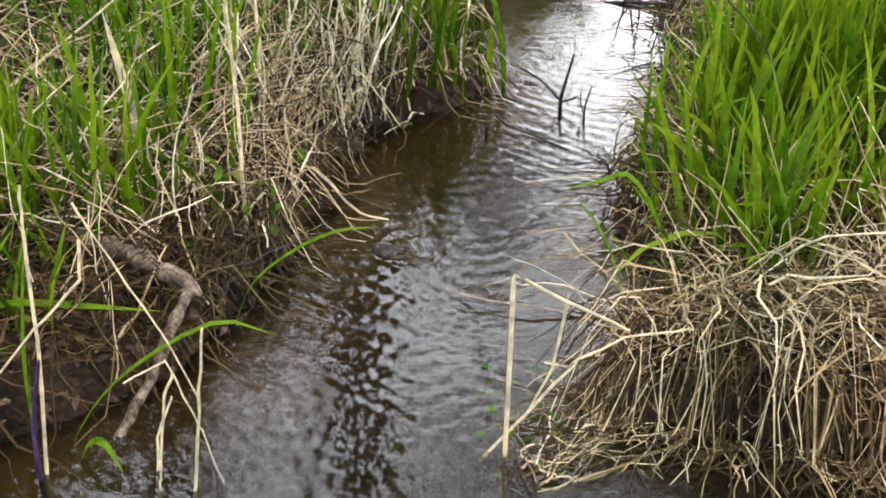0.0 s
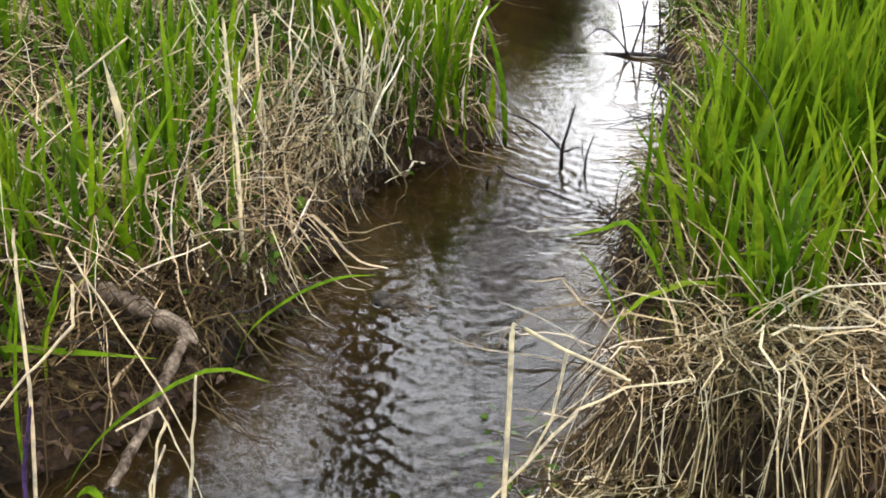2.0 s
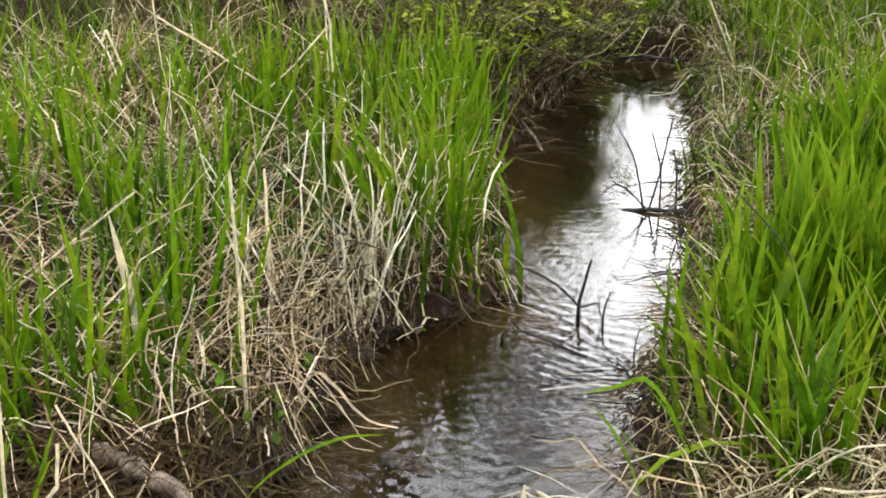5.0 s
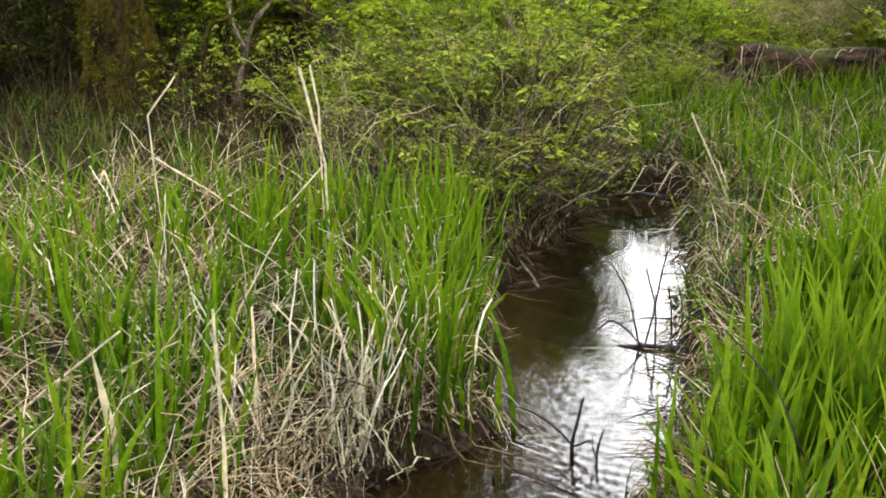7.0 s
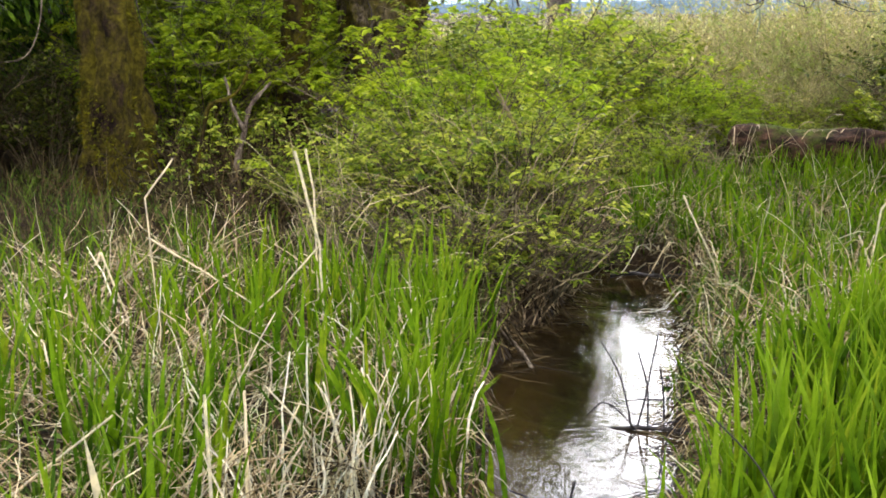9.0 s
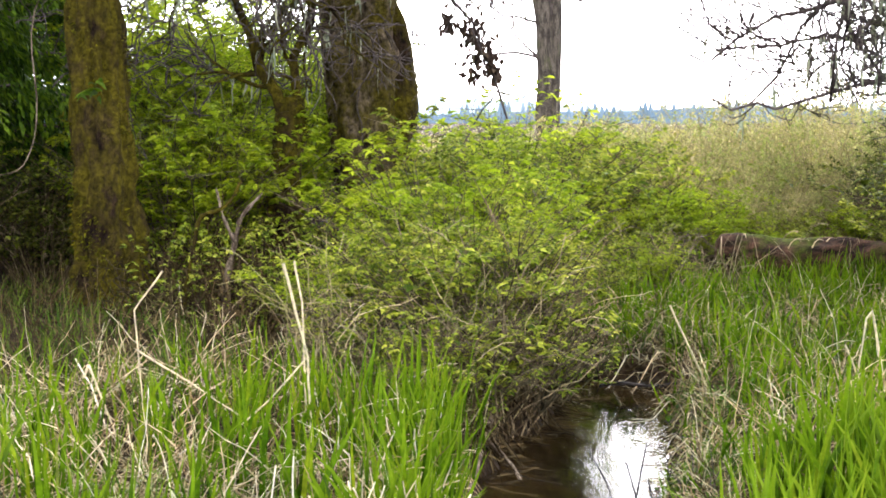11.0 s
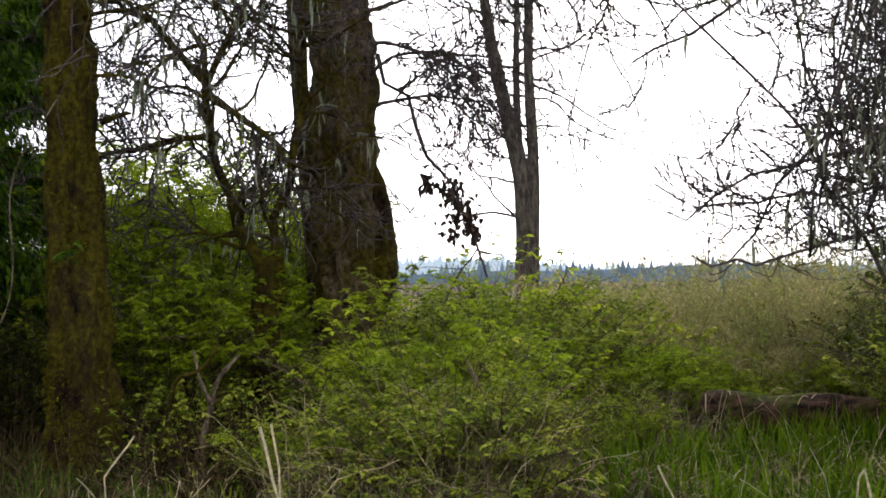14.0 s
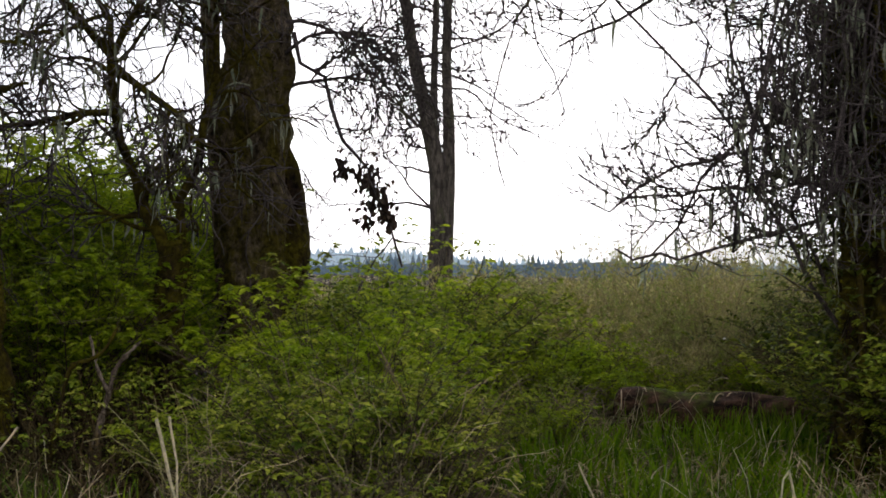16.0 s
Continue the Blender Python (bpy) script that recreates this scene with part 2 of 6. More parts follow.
FAR_PALE = make_far("far_hill_painted_haze", (0.34, 0.42, 0.46), (0.44, 0.52, 0.56), 0.7)


# ---------------------------------------------------------------- mesh helpers
def mesh_np(name, verts, faces, mat, along=None, smooth=True):
    verts, faces = np.asarray(verts, np.float32).reshape(-1, 3), np.asarray(faces, np.int32)
    me = bpy.data.meshes.new(name)
    k = faces.shape[1]
    me.vertices.add(len(verts))
    me.vertices.foreach_set("co", verts.ravel())
    me.loops.add(faces.size)
    me.loops.foreach_set("vertex_index", faces.ravel())
    me.polygons.add(len(faces))
    me.polygons.foreach_set("loop_start", np.arange(0, faces.size, k, dtype=np.int32))
    me.polygons.foreach_set("use_smooth", np.full(len(faces), smooth))
    if along is not None:
        a = me.attributes.new("along", "FLOAT", "POINT")
        a.data.foreach_set("value", np.asarray(along, np.float32).ravel())
    me.update(calc_edges=True)
    me.validate()
    me.materials.append(mat)
    return me


def unit(v):
    return v / np.maximum(np.linalg.norm(v, axis=-1, keepdims=True), 1e-9)


def tube_arrays(paths, radii, sides=4):
    """Vertices and quads of N round stems with S points each."""
    paths, radii = np.asarray(paths, float), np.asarray(radii, float)
    n, s = paths.shape[:2]
    tan = unit(np.gradient(paths, axis=1))
    mean = unit(paths[:, -1] - paths[:, 0] + 1e-6)
    ref = np.where(np.abs(mean[:, 2:3]) < 0.8, [[0.0, 0.0, 1.0]], [[1.0, 0.0, 0.0]])[:, None, :]
    a = unit(ref - tan * (ref * tan).sum(-1, keepdims=True))
    b = np.cross(tan, a)
    w = np.arange(sides) * 2 * np.pi / sides
    ring = a[:, :, None] * np.cos(w)[:, None] + b[:, :, None] * np.sin(w)[:, None]
    v = paths[:, :, None] + ring * radii[:, :, None, None]
    i = np.arange(n)[:, None, None] * s * sides + np.arange(s - 1)[None, :, None] * sides
    j = np.arange(sides)[None, None, :]
    k = (j + 1) % sides
    f = np.stack([i + j, i + k, i + k + sides, i + j + sides], -1).reshape(-1, 4)
    return v.reshape(-1, 3), f, np.broadcast_to(np.linspace(0, 1, s)[None, :, None], (n, s, sides)).ravel()


def ribbon_arrays(paths, widths, side, fold=0.0):
    """Blades: N strips with S points; side is the sideways direction of each."""
    n, s = paths.shape[:2]
    tan = unit(np.gradient(paths, axis=1))
    sd = unit(side[:, None] - tan * (side[:, None] * tan).sum(-1, keepdims=True))
    up = np.cross(tan, sd)
    h = widths[:, :, None] * 0.5
    v = np.stack([paths - sd * h + up * h * fold, paths, paths + sd * h + up * h * fold], 2)
    i = np.arange(n)[:, None, None] * s * 3 + np.arange(s - 1)[None, :, None] * 3
    j = np.arange(2)[None, None, :]
    f = np.stack([i + j, i + j + 1, i + j + 4, i + j + 3], -1).reshape(-1, 4)
    return v.reshape(-1, 3), f, np.broadcast_to(np.linspace(0, 1, s)[None, :, None], (n, s, 3)).ravel()


def joined(arrays):
    vs, fs, al, k = [], [], [], 0
    for v, f, a in arrays:
        vs.append(v), fs.append(f + k), al.append(a)
        k += len(v)
    return np.concatenate(vs), np.concatenate(fs), np.concatenate(al)


def part(name, arrays, mat, parent=None, label="", kind=""):
    v, f, a = arrays
    ob = new(name, mesh_np(name, v, f, mat, a))
    if parent:
        ob.parent = parent
    return tagged(ob, label=label, kind=kind)


def thing(name, label, category, place=(0, 0, 0), group="", kind=""):
    ob = new(name)
    ob.location = place
    ob.empty_display_size = 0.1
    return tagged(ob, label, category, group, kind)


def arc_paths(rng, base, azim, lean, length, bend, s=6, wob=0.0):
    """Stems that start at base, lean by an angle and bend over by another along their length."""
    n = len(base)
    u = np.linspace(0, 1, s)[None, :]
    ang = lean[:, None] + bend[:, None] * u ** 1.4
    step = length[:, None] / (s - 1)
    dh = np.sin(ang) * step
    dz = np.cos(ang) * step
    hor = np.concatenate([np.zeros((n, 1)), np.cumsum(dh[:, :-1], 1)], 1)
    z = np.concatenate([np.zeros((n, 1)), np.cumsum(dz[:, :-1], 1)], 1)
    p = np.stack([hor * np.cos(azim)[:, None], hor * np.sin(azim)[:, None], z], -1) + base[:, None]
    if wob:
        p[:, 1:] += np.cumsum(rng.normal(0, wob, (n, s - 1, 3)), 1)
    return p


def spline(points, n):
    """Smooth line through a few points."""
    p = np.asarray(points, float)
    p = np.concatenate([[2 * p[0] - p[1]], p, [2 * p[-1] - p[-2]]])
    m = len(p) - 3
    t = np.linspace(0, m - 1e-6, n)
    i = t.astype(int)
    u = (t - i)[:, None]
    a, b, c, d = p[i], p[i + 1], p[i + 2], p[i + 3]
    return 0.5 * (2 * b + (c - a) * u + (2 * a - 5 * b + 4 * c - d) * u ** 2 + (3 * b - a - 3 * c + d) * u ** 3)


# ---------------------------------------------------------------- ground and brook
EDGE_Y = [-6, -1.0, 0.7, 1.3, 1.6, 1.78, 1.98, 2.08, 2.2, 2.32, 2.55, 2.85, 3.0, 3.15, 3.3, 3.42, 3.55, 3.77, 4.4, 5.0, 5.9, 6.4, 6.9, 7.6, 9.0, 10]
EDGE_L = [-0.5, -0.45, -0.9, -1.5, -1.4, -1.15, -0.86, -0.72, -0.62, -0.57, -0.51, -0.42, -0.38, -0.34, -0.27, -0.14, -0.01, 0.05, 0.06, 0.13, 0.23, 0.54, 0.67, 0.45, 0.1, -0.2]
EDGE_R = [0.2, 0.4, 0.7, 1.6, 1.3, 0.95, 0.34, 0.30, 0.36, 0.43, 0.42, 0.45, 0.49, 0.54, 0.60, 0.65, 0.69, 0.75, 0.88, 1.0, 1.2, 1.25, 1.42, 0.95, 0.4, -0.2]


def ragged(y):
    """Bays and noses of the banks."""
    return (0.035 * np.sin(7.1 * y + 1.0 + np.sin(3.3 * y)) + 0.018 * np.sin(17.0 * y + 2.0)) * np.clip((y - 2.4) / 0.6, 0, 1)


def edge_left(y):
    return np.interp(y, EDGE_Y, EDGE_L) + ragged(y)


def edge_right(y):
    return np.interp(y, EDGE_Y, EDGE_R) + ragged(y + 3.7)


def waves(x, y):
    return (np.sin(2.1 * x + 1.3 * y) * np.sin(1.7 * y - 0.8 * x + 1) + 0.5 * np.sin(5.3 * x - 3.1 * y + 2) * np.sin(4.7 * y + 1.9 * x)
            + 0.25 * np.sin(13.0 * x + 9.0 * y) * np.sin(11.0 * y - 7.0 * x + 3))


def ground_z(x, y):
    x, y = np.asarray(x, float), np.asarray(y, float)
    d = np.maximum(edge_left(y) - x, x - edge_right(y))
    d = np.where((y > 9.6) | (y < -5.5), np.maximum(d, 0.6), d) + 0.018 * np.sin(17 * y + 3 * np.sin(5 * y)) + 0.012 * np.sin(41 * y + 2)
    left = x < 0.5 * (edge_left(y) + edge_right(y))
    top = np.where(left, 0.20, 0.15)
    steep = np.where(left & (y > 2.0) & (y < 3.4), 0.17, 0.10)
    bank = top * (1 - np.exp(-np.maximum(d, 0) / steep)) + 0.07 * (1 - np.exp(-np.maximum(d - 0.3, 0) / 1.5))
    bed = -0.13 * np.clip(-d / np.where(left, 0.40, 0.24), 0, 1)
    z = np.where(d > 0, bank, bed)
    crumbs = np.sin(31 * x + 4 * np.sin(23 * y)) * np.sin(37 * y + 3 * np.sin(29 * x)) + 0.6 * np.sin(71 * x + 5 * np.sin(43 * y)) * np.sin(67 * y + 1)
    return z + 0.022 * waves(x, y) * np.clip(d / 0.15, 0.25, 1) + 0.010 * crumbs * np.clip(d / 0.03, 0, 1) * np.clip(1.5 - d / 2, 0, 1)


def spread(fine, coarse):
    return np.unique(np.round(np.concatenate([fine, coarse]), 3))


far_steps = np.array([4, 5, 6.5, 8, 10, 13, 17, 23, 32, 45, 70, 120, 250, 600, 1500, 3500.0])
gx = spread(np.arange(-2.6, 3.0, 0.035), np.concatenate([-far_steps, far_steps, [-3.2, 3.4]]))
gy = spread(np.arange(1.0, 10.0, 0.035), np.concatenate([-far_steps, [-3, -2, -1, 0, 0.5], far_steps + 7]))
X, Y = np.meshgrid(gx, gy)
V = np.stack([X, Y, ground_z(X, Y)], -1).reshape(-1, 3)
ii = (np.arange(len(gy) - 1)[:, None] * len(gx) + np.arange(len(gx) - 1)[None]).ravel()
F = np.stack([ii, ii + 1, ii + 1 + len(gx), ii + len(gx)], 1)
tagged(new("ground", mesh_np("ground", V, F, MUD)), "dark brown mud and leaf litter banks of a brook", "ground", kind="structure")

# riffled where it runs over the shallows, calm in the pool above
wx = spread(np.arange(-1.3, 1.5, 0.011), np.linspace(-2.4, 2.4, 25))
wy = spread(np.arange(1.45, 4.2, 0.011), np.concatenate([np.arange(4.2, 7.4, 0.02), np.linspace(-6, 9.9, 60)]))
X, Y = np.meshgrid(wx, wy)
wrng = np.random.default_rng(7)
Z = 0 * X
for _ in range(34):
    size = 0.027 * 2.3 ** wrng.uniform(0, 1)
    way = wrng.normal(math.pi / 2, 1.1)
    bentness = wrng.uniform(0.5, 2.0)
    ph = (X * math.cos(way) + Y * math.sin(way) + 0.035 * np.sin(bentness * 5 * X + 3 * Y + wrng.uniform(0, 6))) * 2 * math.pi / size + wrng.uniform(0, 6)
    gust = 0.5 + 0.5 * np.sin(wrng.uniform(2, 6) * X + wrng.uniform(1, 5) * Y + wrng.uniform(0, 6))
    Z += np.sin(ph) * gust * size * 0.0085
Z *= np.interp(Y, [1.0, 2.4, 3.2, 4.4, 5.6, 6.6, 9.0], [0.42, 0.42, 0.42, 0.34, 0.26, 0.38, 0.3]) * np.where(np.abs(X) < 1.5, 1, 0)
V = np.stack([X, Y, Z], -1).reshape(-1, 3)
ii = (np.arange(len(wy) - 1)[:, None] * len(wx) + np.arange(len(wx) - 1)[None]).ravel()
F = np.stack([ii, ii + 1, ii + 1 + len(wx), ii + len(wx)], 1)
tagged(new("water", mesh_np("water", V, F, WATER)), "shallow rippling brown brook water reflecting pale sky", "water", kind="structure")


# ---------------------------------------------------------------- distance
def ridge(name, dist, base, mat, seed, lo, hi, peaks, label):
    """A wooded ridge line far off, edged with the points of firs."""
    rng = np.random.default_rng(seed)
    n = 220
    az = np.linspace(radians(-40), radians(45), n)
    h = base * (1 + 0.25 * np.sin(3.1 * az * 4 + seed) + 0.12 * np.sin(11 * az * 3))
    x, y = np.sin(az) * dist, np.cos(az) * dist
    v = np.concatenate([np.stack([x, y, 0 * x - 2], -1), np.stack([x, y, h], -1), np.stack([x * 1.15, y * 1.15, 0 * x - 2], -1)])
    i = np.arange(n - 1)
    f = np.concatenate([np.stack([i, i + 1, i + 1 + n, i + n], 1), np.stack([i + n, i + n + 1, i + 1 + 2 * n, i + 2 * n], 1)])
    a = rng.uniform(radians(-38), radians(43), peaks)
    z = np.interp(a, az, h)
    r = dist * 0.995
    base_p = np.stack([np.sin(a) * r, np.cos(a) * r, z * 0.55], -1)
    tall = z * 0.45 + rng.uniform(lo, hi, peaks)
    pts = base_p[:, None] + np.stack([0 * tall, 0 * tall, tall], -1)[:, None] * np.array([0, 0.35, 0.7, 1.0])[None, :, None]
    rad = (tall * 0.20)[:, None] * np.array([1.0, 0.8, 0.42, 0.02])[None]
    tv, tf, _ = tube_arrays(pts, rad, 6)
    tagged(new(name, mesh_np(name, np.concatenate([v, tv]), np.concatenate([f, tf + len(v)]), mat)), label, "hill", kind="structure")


ridge("backdrop", 900, 9.0, FAR, 5, 1.0, 9.0, 420, "far fir ridge, haze painted in as blue-green tint and glow")
ridge("backdrop", 1900, 26.0, FAR_PALE, 8, 3.0, 12.0, 700, "far hill, haze painted in as pale tint and glow")


# ---------------------------------------------------------------- plants: builders
def leaf_arrays(rng, place, size, heading, tilt, roll, shape=0.55, fold=0.25, droop=0.0, small=False, light=False):
    """Oval leaves: two folded halves of two faces each; small ones are one pointed face."""
    n = len(place)
    ch, sh, ct, st = np.cos(heading), np.sin(heading), np.cos(tilt), np.sin(tilt)
    fw = np.stack([ch * ct, sh * ct, st], -1)
    sd0 = np.stack([-sh, ch, 0 * ch], -1)
    up0 = np.cross(fw, sd0)
    sd = sd0 * np.cos(roll)[:, None] + up0 * np.sin(roll)[:, None]
    up = np.cross(fw, sd)
    L = size[:, None]
    w = L * shape * 0.5
    if small:
        v = np.stack([place, place + fw * L * 0.45 - sd * w + up * w * fold, place + fw * L, place + fw * L * 0.45 + sd * w + up * w * fold], 1)
        return v.reshape(-1, 3), np.arange(n * 4).reshape(n, 4), np.tile(np.linspace(0, 1, 4), n)
    if light:
        v = np.stack([place, place + fw * L * 0.32 - sd * w + up * w * fold, place + fw * L * 0.7 - sd * w * 0.72 + up * w * fold, place + fw * L - up * L * (0.12 + droop),
                      place + fw * L * 0.7 + sd * w * 0.72 + up * w * fold, place + fw * L * 0.32 + sd * w + up * w * fold], 1)
        k = np.arange(n)[:, None] * 6
        return v.reshape(-1, 3), np.stack([k + [0, 3, 2, 1], k + [0, 5, 4, 3]], 1).reshape(-1, 4), np.tile(np.linspace(0, 1, 6), n)
    mid = place + fw * L * 0.5 + up * L * 0.03
    tip = place + fw * L - up * L * (0.12 + droop)
    v = np.stack([place, place + fw * L * 0.3 - sd * w * 0.92 + up * w * fold, place + fw * L * 0.68 - sd * w * 0.78 + up * w * fold, tip,
                  place + fw * L * 0.68 + sd * w * 0.78 + up * w * fold, place + fw * L * 0.3 + sd * w * 0.92 + up * w * fold, mid], 1)
    # halves closed with narrow quads at the tip, so that all faces have four corners
    add = v[:, 3] + (v[:, 2] - v[:, 3]) * 0.04
    add2 = v[:, 3] + (v[:, 4] - v[:, 3]) * 0.04
    v = np.concatenate([v, add[:, None], add2[:, None]], 1)
    k = np.arange(n)[:, None] * 9
    f = np.stack([k + [0, 6, 2, 1], k + [6, 3, 7, 2], k + [0, 5, 4, 6], k + [6, 4, 8, 3]], 1).reshape(-1, 4)
    return v.reshape(-1, 3), f, np.tile(np.linspace(0, 1, 9), n)


def sprays(rng, place, heading, size, count=3, flat=0.35):
    """Compound leaves: count leaflets fanned out from each place."""
    n = len(place)
    fan = np.linspace(-1, 1, count) * (1.05 if count == 3 else 1.3)
    p = np.repeat(place, count, 0) + rng.normal(0, 0.004, (n * count, 3))
    h = (heading[:, None] + fan[None]).ravel() + rng.normal(0, 0.2, n * count)
    s = (size[:, None] * np.where(np.abs(fan) < 0.1, 1.15, 0.9)[None]).ravel() * rng.uniform(0.8, 1.15, n * count)
    return leaf_arrays(rng, p, s, h, rng.normal(-0.1, flat, n * count), rng.normal(0, 0.3, n * count), light=True)


def make_shrub(seed, radius, height, canes, leaves, leaf_mat, leaf_size, label, low=0.3, flat=0.4, upright=0.5, cane_mat=None):
    """A shrub of arching canes with side twigs and compound leaves on their outer part."""
    rng = np.random.default_rng(seed)
    root = thing("shrub", label, "shrub", group="shrubs on the brook's banks")
    a = rng.uniform(0, 2 * np.pi, canes)
    b = np.stack([np.cos(a), np.sin(a), 0 * a], -1) * (radius * 0.3 * rng.uniform(0, 1, canes) ** 0.5)[:, None]
    b[:, 2] -= 0.03
    lean = rng.uniform(0.05, 0.75, canes) * (1.0 if upright < 0.8 else 0.5)
    bend = rng.uniform(0.3, 1.5, canes) * (1.2 - upright)
    length = height * rng.uniform(0.75, 1.25, canes) * (1 + 0.25 * lean)
    p = arc_paths(rng, b, a + rng.normal(0, 0.3, canes), lean, length, bend, 9, 0.012)
    rad = np.linspace(0.0065, 0.0016, 9)[None] * rng.uniform(0.7, 1.3, canes)[:, None]
    m = canes * 9
    ci, cu = rng.integers(0, canes, m), rng.uniform(0.25, 0.98, m)
    k = (cu * 8).astype(int)
    start = p[ci, k] + (p[ci, np.minimum(k + 1, 8)] - p[ci, k]) * (cu * 8 - k)[:, None]
    ta = rng.uniform(0, 2 * np.pi, m)
    tl = height * rng.uniform(0.12, 0.36, m)
    tp = arc_paths(rng, start, ta, rng.uniform(0.5, 1.4, m), tl, rng.uniform(-0.3, 0.7, m), 5, 0.006)
    tr = np.linspace(0.0028, 0.001, 5)[None] * np.ones((m, 1))
    part("branchwork", joined([tube_arrays(p, rad, 4), tube_arrays(tp[:, ::2], tr[:, ::2], 3)]), cane_mat or CANE, root, kind="stuff")
    # leaves stand in turn on both sides of each twig, spread flat to the light
    ok = np.where(tp[:, -1, 2] > low * height)[0]
    per = 6
    pick = np.repeat(rng.choice(ok, max(leaves // per, 1)), per)
    leaves = len(pick)
    turn = np.tile([1.0, -1.0], leaves // 2 + 1)[:leaves]
    u = np.clip(np.tile(np.linspace(0.25, 1.0, per), leaves // per) + rng.normal(0, 0.06, leaves), 0.1, 1.0) * 4
    k = np.minimum(u.astype(int), 3)
    way = ta[pick] + turn * rng.uniform(0.5, 1.3, leaves)
    stalk_len = rng.uniform(0.4, 0.9, leaves) * leaf_size
    pl = tp[pick, k] + (tp[pick, k + 1] - tp[pick, k]) * (u - k)[:, None] + np.stack([np.cos(way) * stalk_len, np.sin(way) * stalk_len, rng.normal(0.004, 0.006, leaves)], -1)
    part("foliage", sprays(rng, pl, way, rng.uniform(0.65, 1.2, leaves) * leaf_size, flat=flat), leaf_mat, root, kind="stuff")
    return root


def place_on(x, y, dz=-0.01):
    return (x, y, float(ground_z(x, y)) + dz)


def bark_trunk(name, line, r0, r1, mat, parent, seed, sides=30, rings=60, flare=0.5, knobs=0.06):
    """A trunk along a bent line: flared foot, lumps, burrs and furrows."""
    rng = np.random.default_rng(seed)
    c = spline(line, rings)
    u = np.linspace(0, 1, rings)
    hgt = c[:, 2] - c[0, 2]
    r = r0 + (r1 - r0) * u + r0 * flare * np.exp(-hgt / (r0 * 1.1))
    w = np.arange(sides) * 2 * np.pi / sides
    tan = unit(np.gradient(c, axis=0))
    a = unit(np.cross(tan, [0.0, 1.0, 0.0]))
    b = np.cross(tan, a)
    off = seed * 7.3
    lump = np.empty((rings, sides))
    for i in range(rings):
        for j in range(sides):
            q = Vector((math.cos(w[j]) * 1.4 + off, math.sin(w[j]) * 1.4, hgt[i] * 1.6))
            lump[i, j] = noise.fractal(q, 0.9, 2.0, 4) * knobs * 2 + noise.noise(Vector((math.cos(w[j]) * 5 + off, math.sin(w[j]) * 5, hgt[i] * 7))) * 0.05 + noise.noise(Vector((math.cos(w[j]) * 13, math.sin(w[j]) * 13 + off, hgt[i] * 9))) * 0.03 + noise.noise(Vector((w[j] * 5.0 + off, off, hgt[i] * 1.2))) * 0.035
    foot = flare * 0.35 * np.exp(-hgt / (r0 * 1.5))[:, None] * np.cos(5 * w + rng.uniform(0, 6))[None]
    rr = r[:, None] * (1 + lump + foot)
    v = c[:, None] + a[:, None] * (np.cos(w)[None] * rr)[..., None] + b[:, None] * (np.sin(w)[None] * rr)[..., None]
    i = np.arange(rings - 1)[:, None] * sides
    j = np.arange(sides)[None]
    f = np.stack([i + j, i + (j + 1) % sides, i + (j + 1) % sides + sides, i + j + sides], -1).reshape(-1, 4)
    return part(name, (v.reshape(-1, 3), f, np.repeat(u, sides)), mat, parent)


def grow(rng, start, way, length, radius, level, out, spread_angle=0.8, sag=0.0, count=(6, 6, 5), wob=0.16, shrink=(0.42, 0.75), thin=0.0055):
    """Branches that branch: lines of nine points, level by level."""
    s = 9
    pts, d = [np.array(start, float)], unit(np.array(way, float))
    for i in range(s - 1):
        d = unit(d + rng.normal(0, wob, 3) + np.array([0, 0, -sag * (i / s)]))
        pts.append(pts[-1] + d * length / (s - 1))
    pts = np.array(pts)
    out[level].append((pts, np.linspace(max(radius, thin), max(radius * 0.35, thin * 0.7), s)))
    if level + 1 >= len(out):
        return
    for _ in range(count[level]):
        u = rng.uniform(0.2, 0.97) * (s - 1)
        k = min(int(u), s - 2)
        q = pts[k] + (pts[k + 1] - pts[k]) * (u - k)
        t = unit(pts[k + 1] - pts[k])
        side = unit(np.cross(t, rng.normal(0, 1, 3)))
        way2 = unit(t * math.cos(spread_angle) + side * math.sin(spread_angle) * rng.uniform(0.7, 1.2))
        grow(rng, q, way2, length * rng.uniform(*shrink), radius * (1 - 0.6 * u / s) * 0.55, level + 1, out, spread_angle, sag, count, wob * 1.15, shrink, thin)


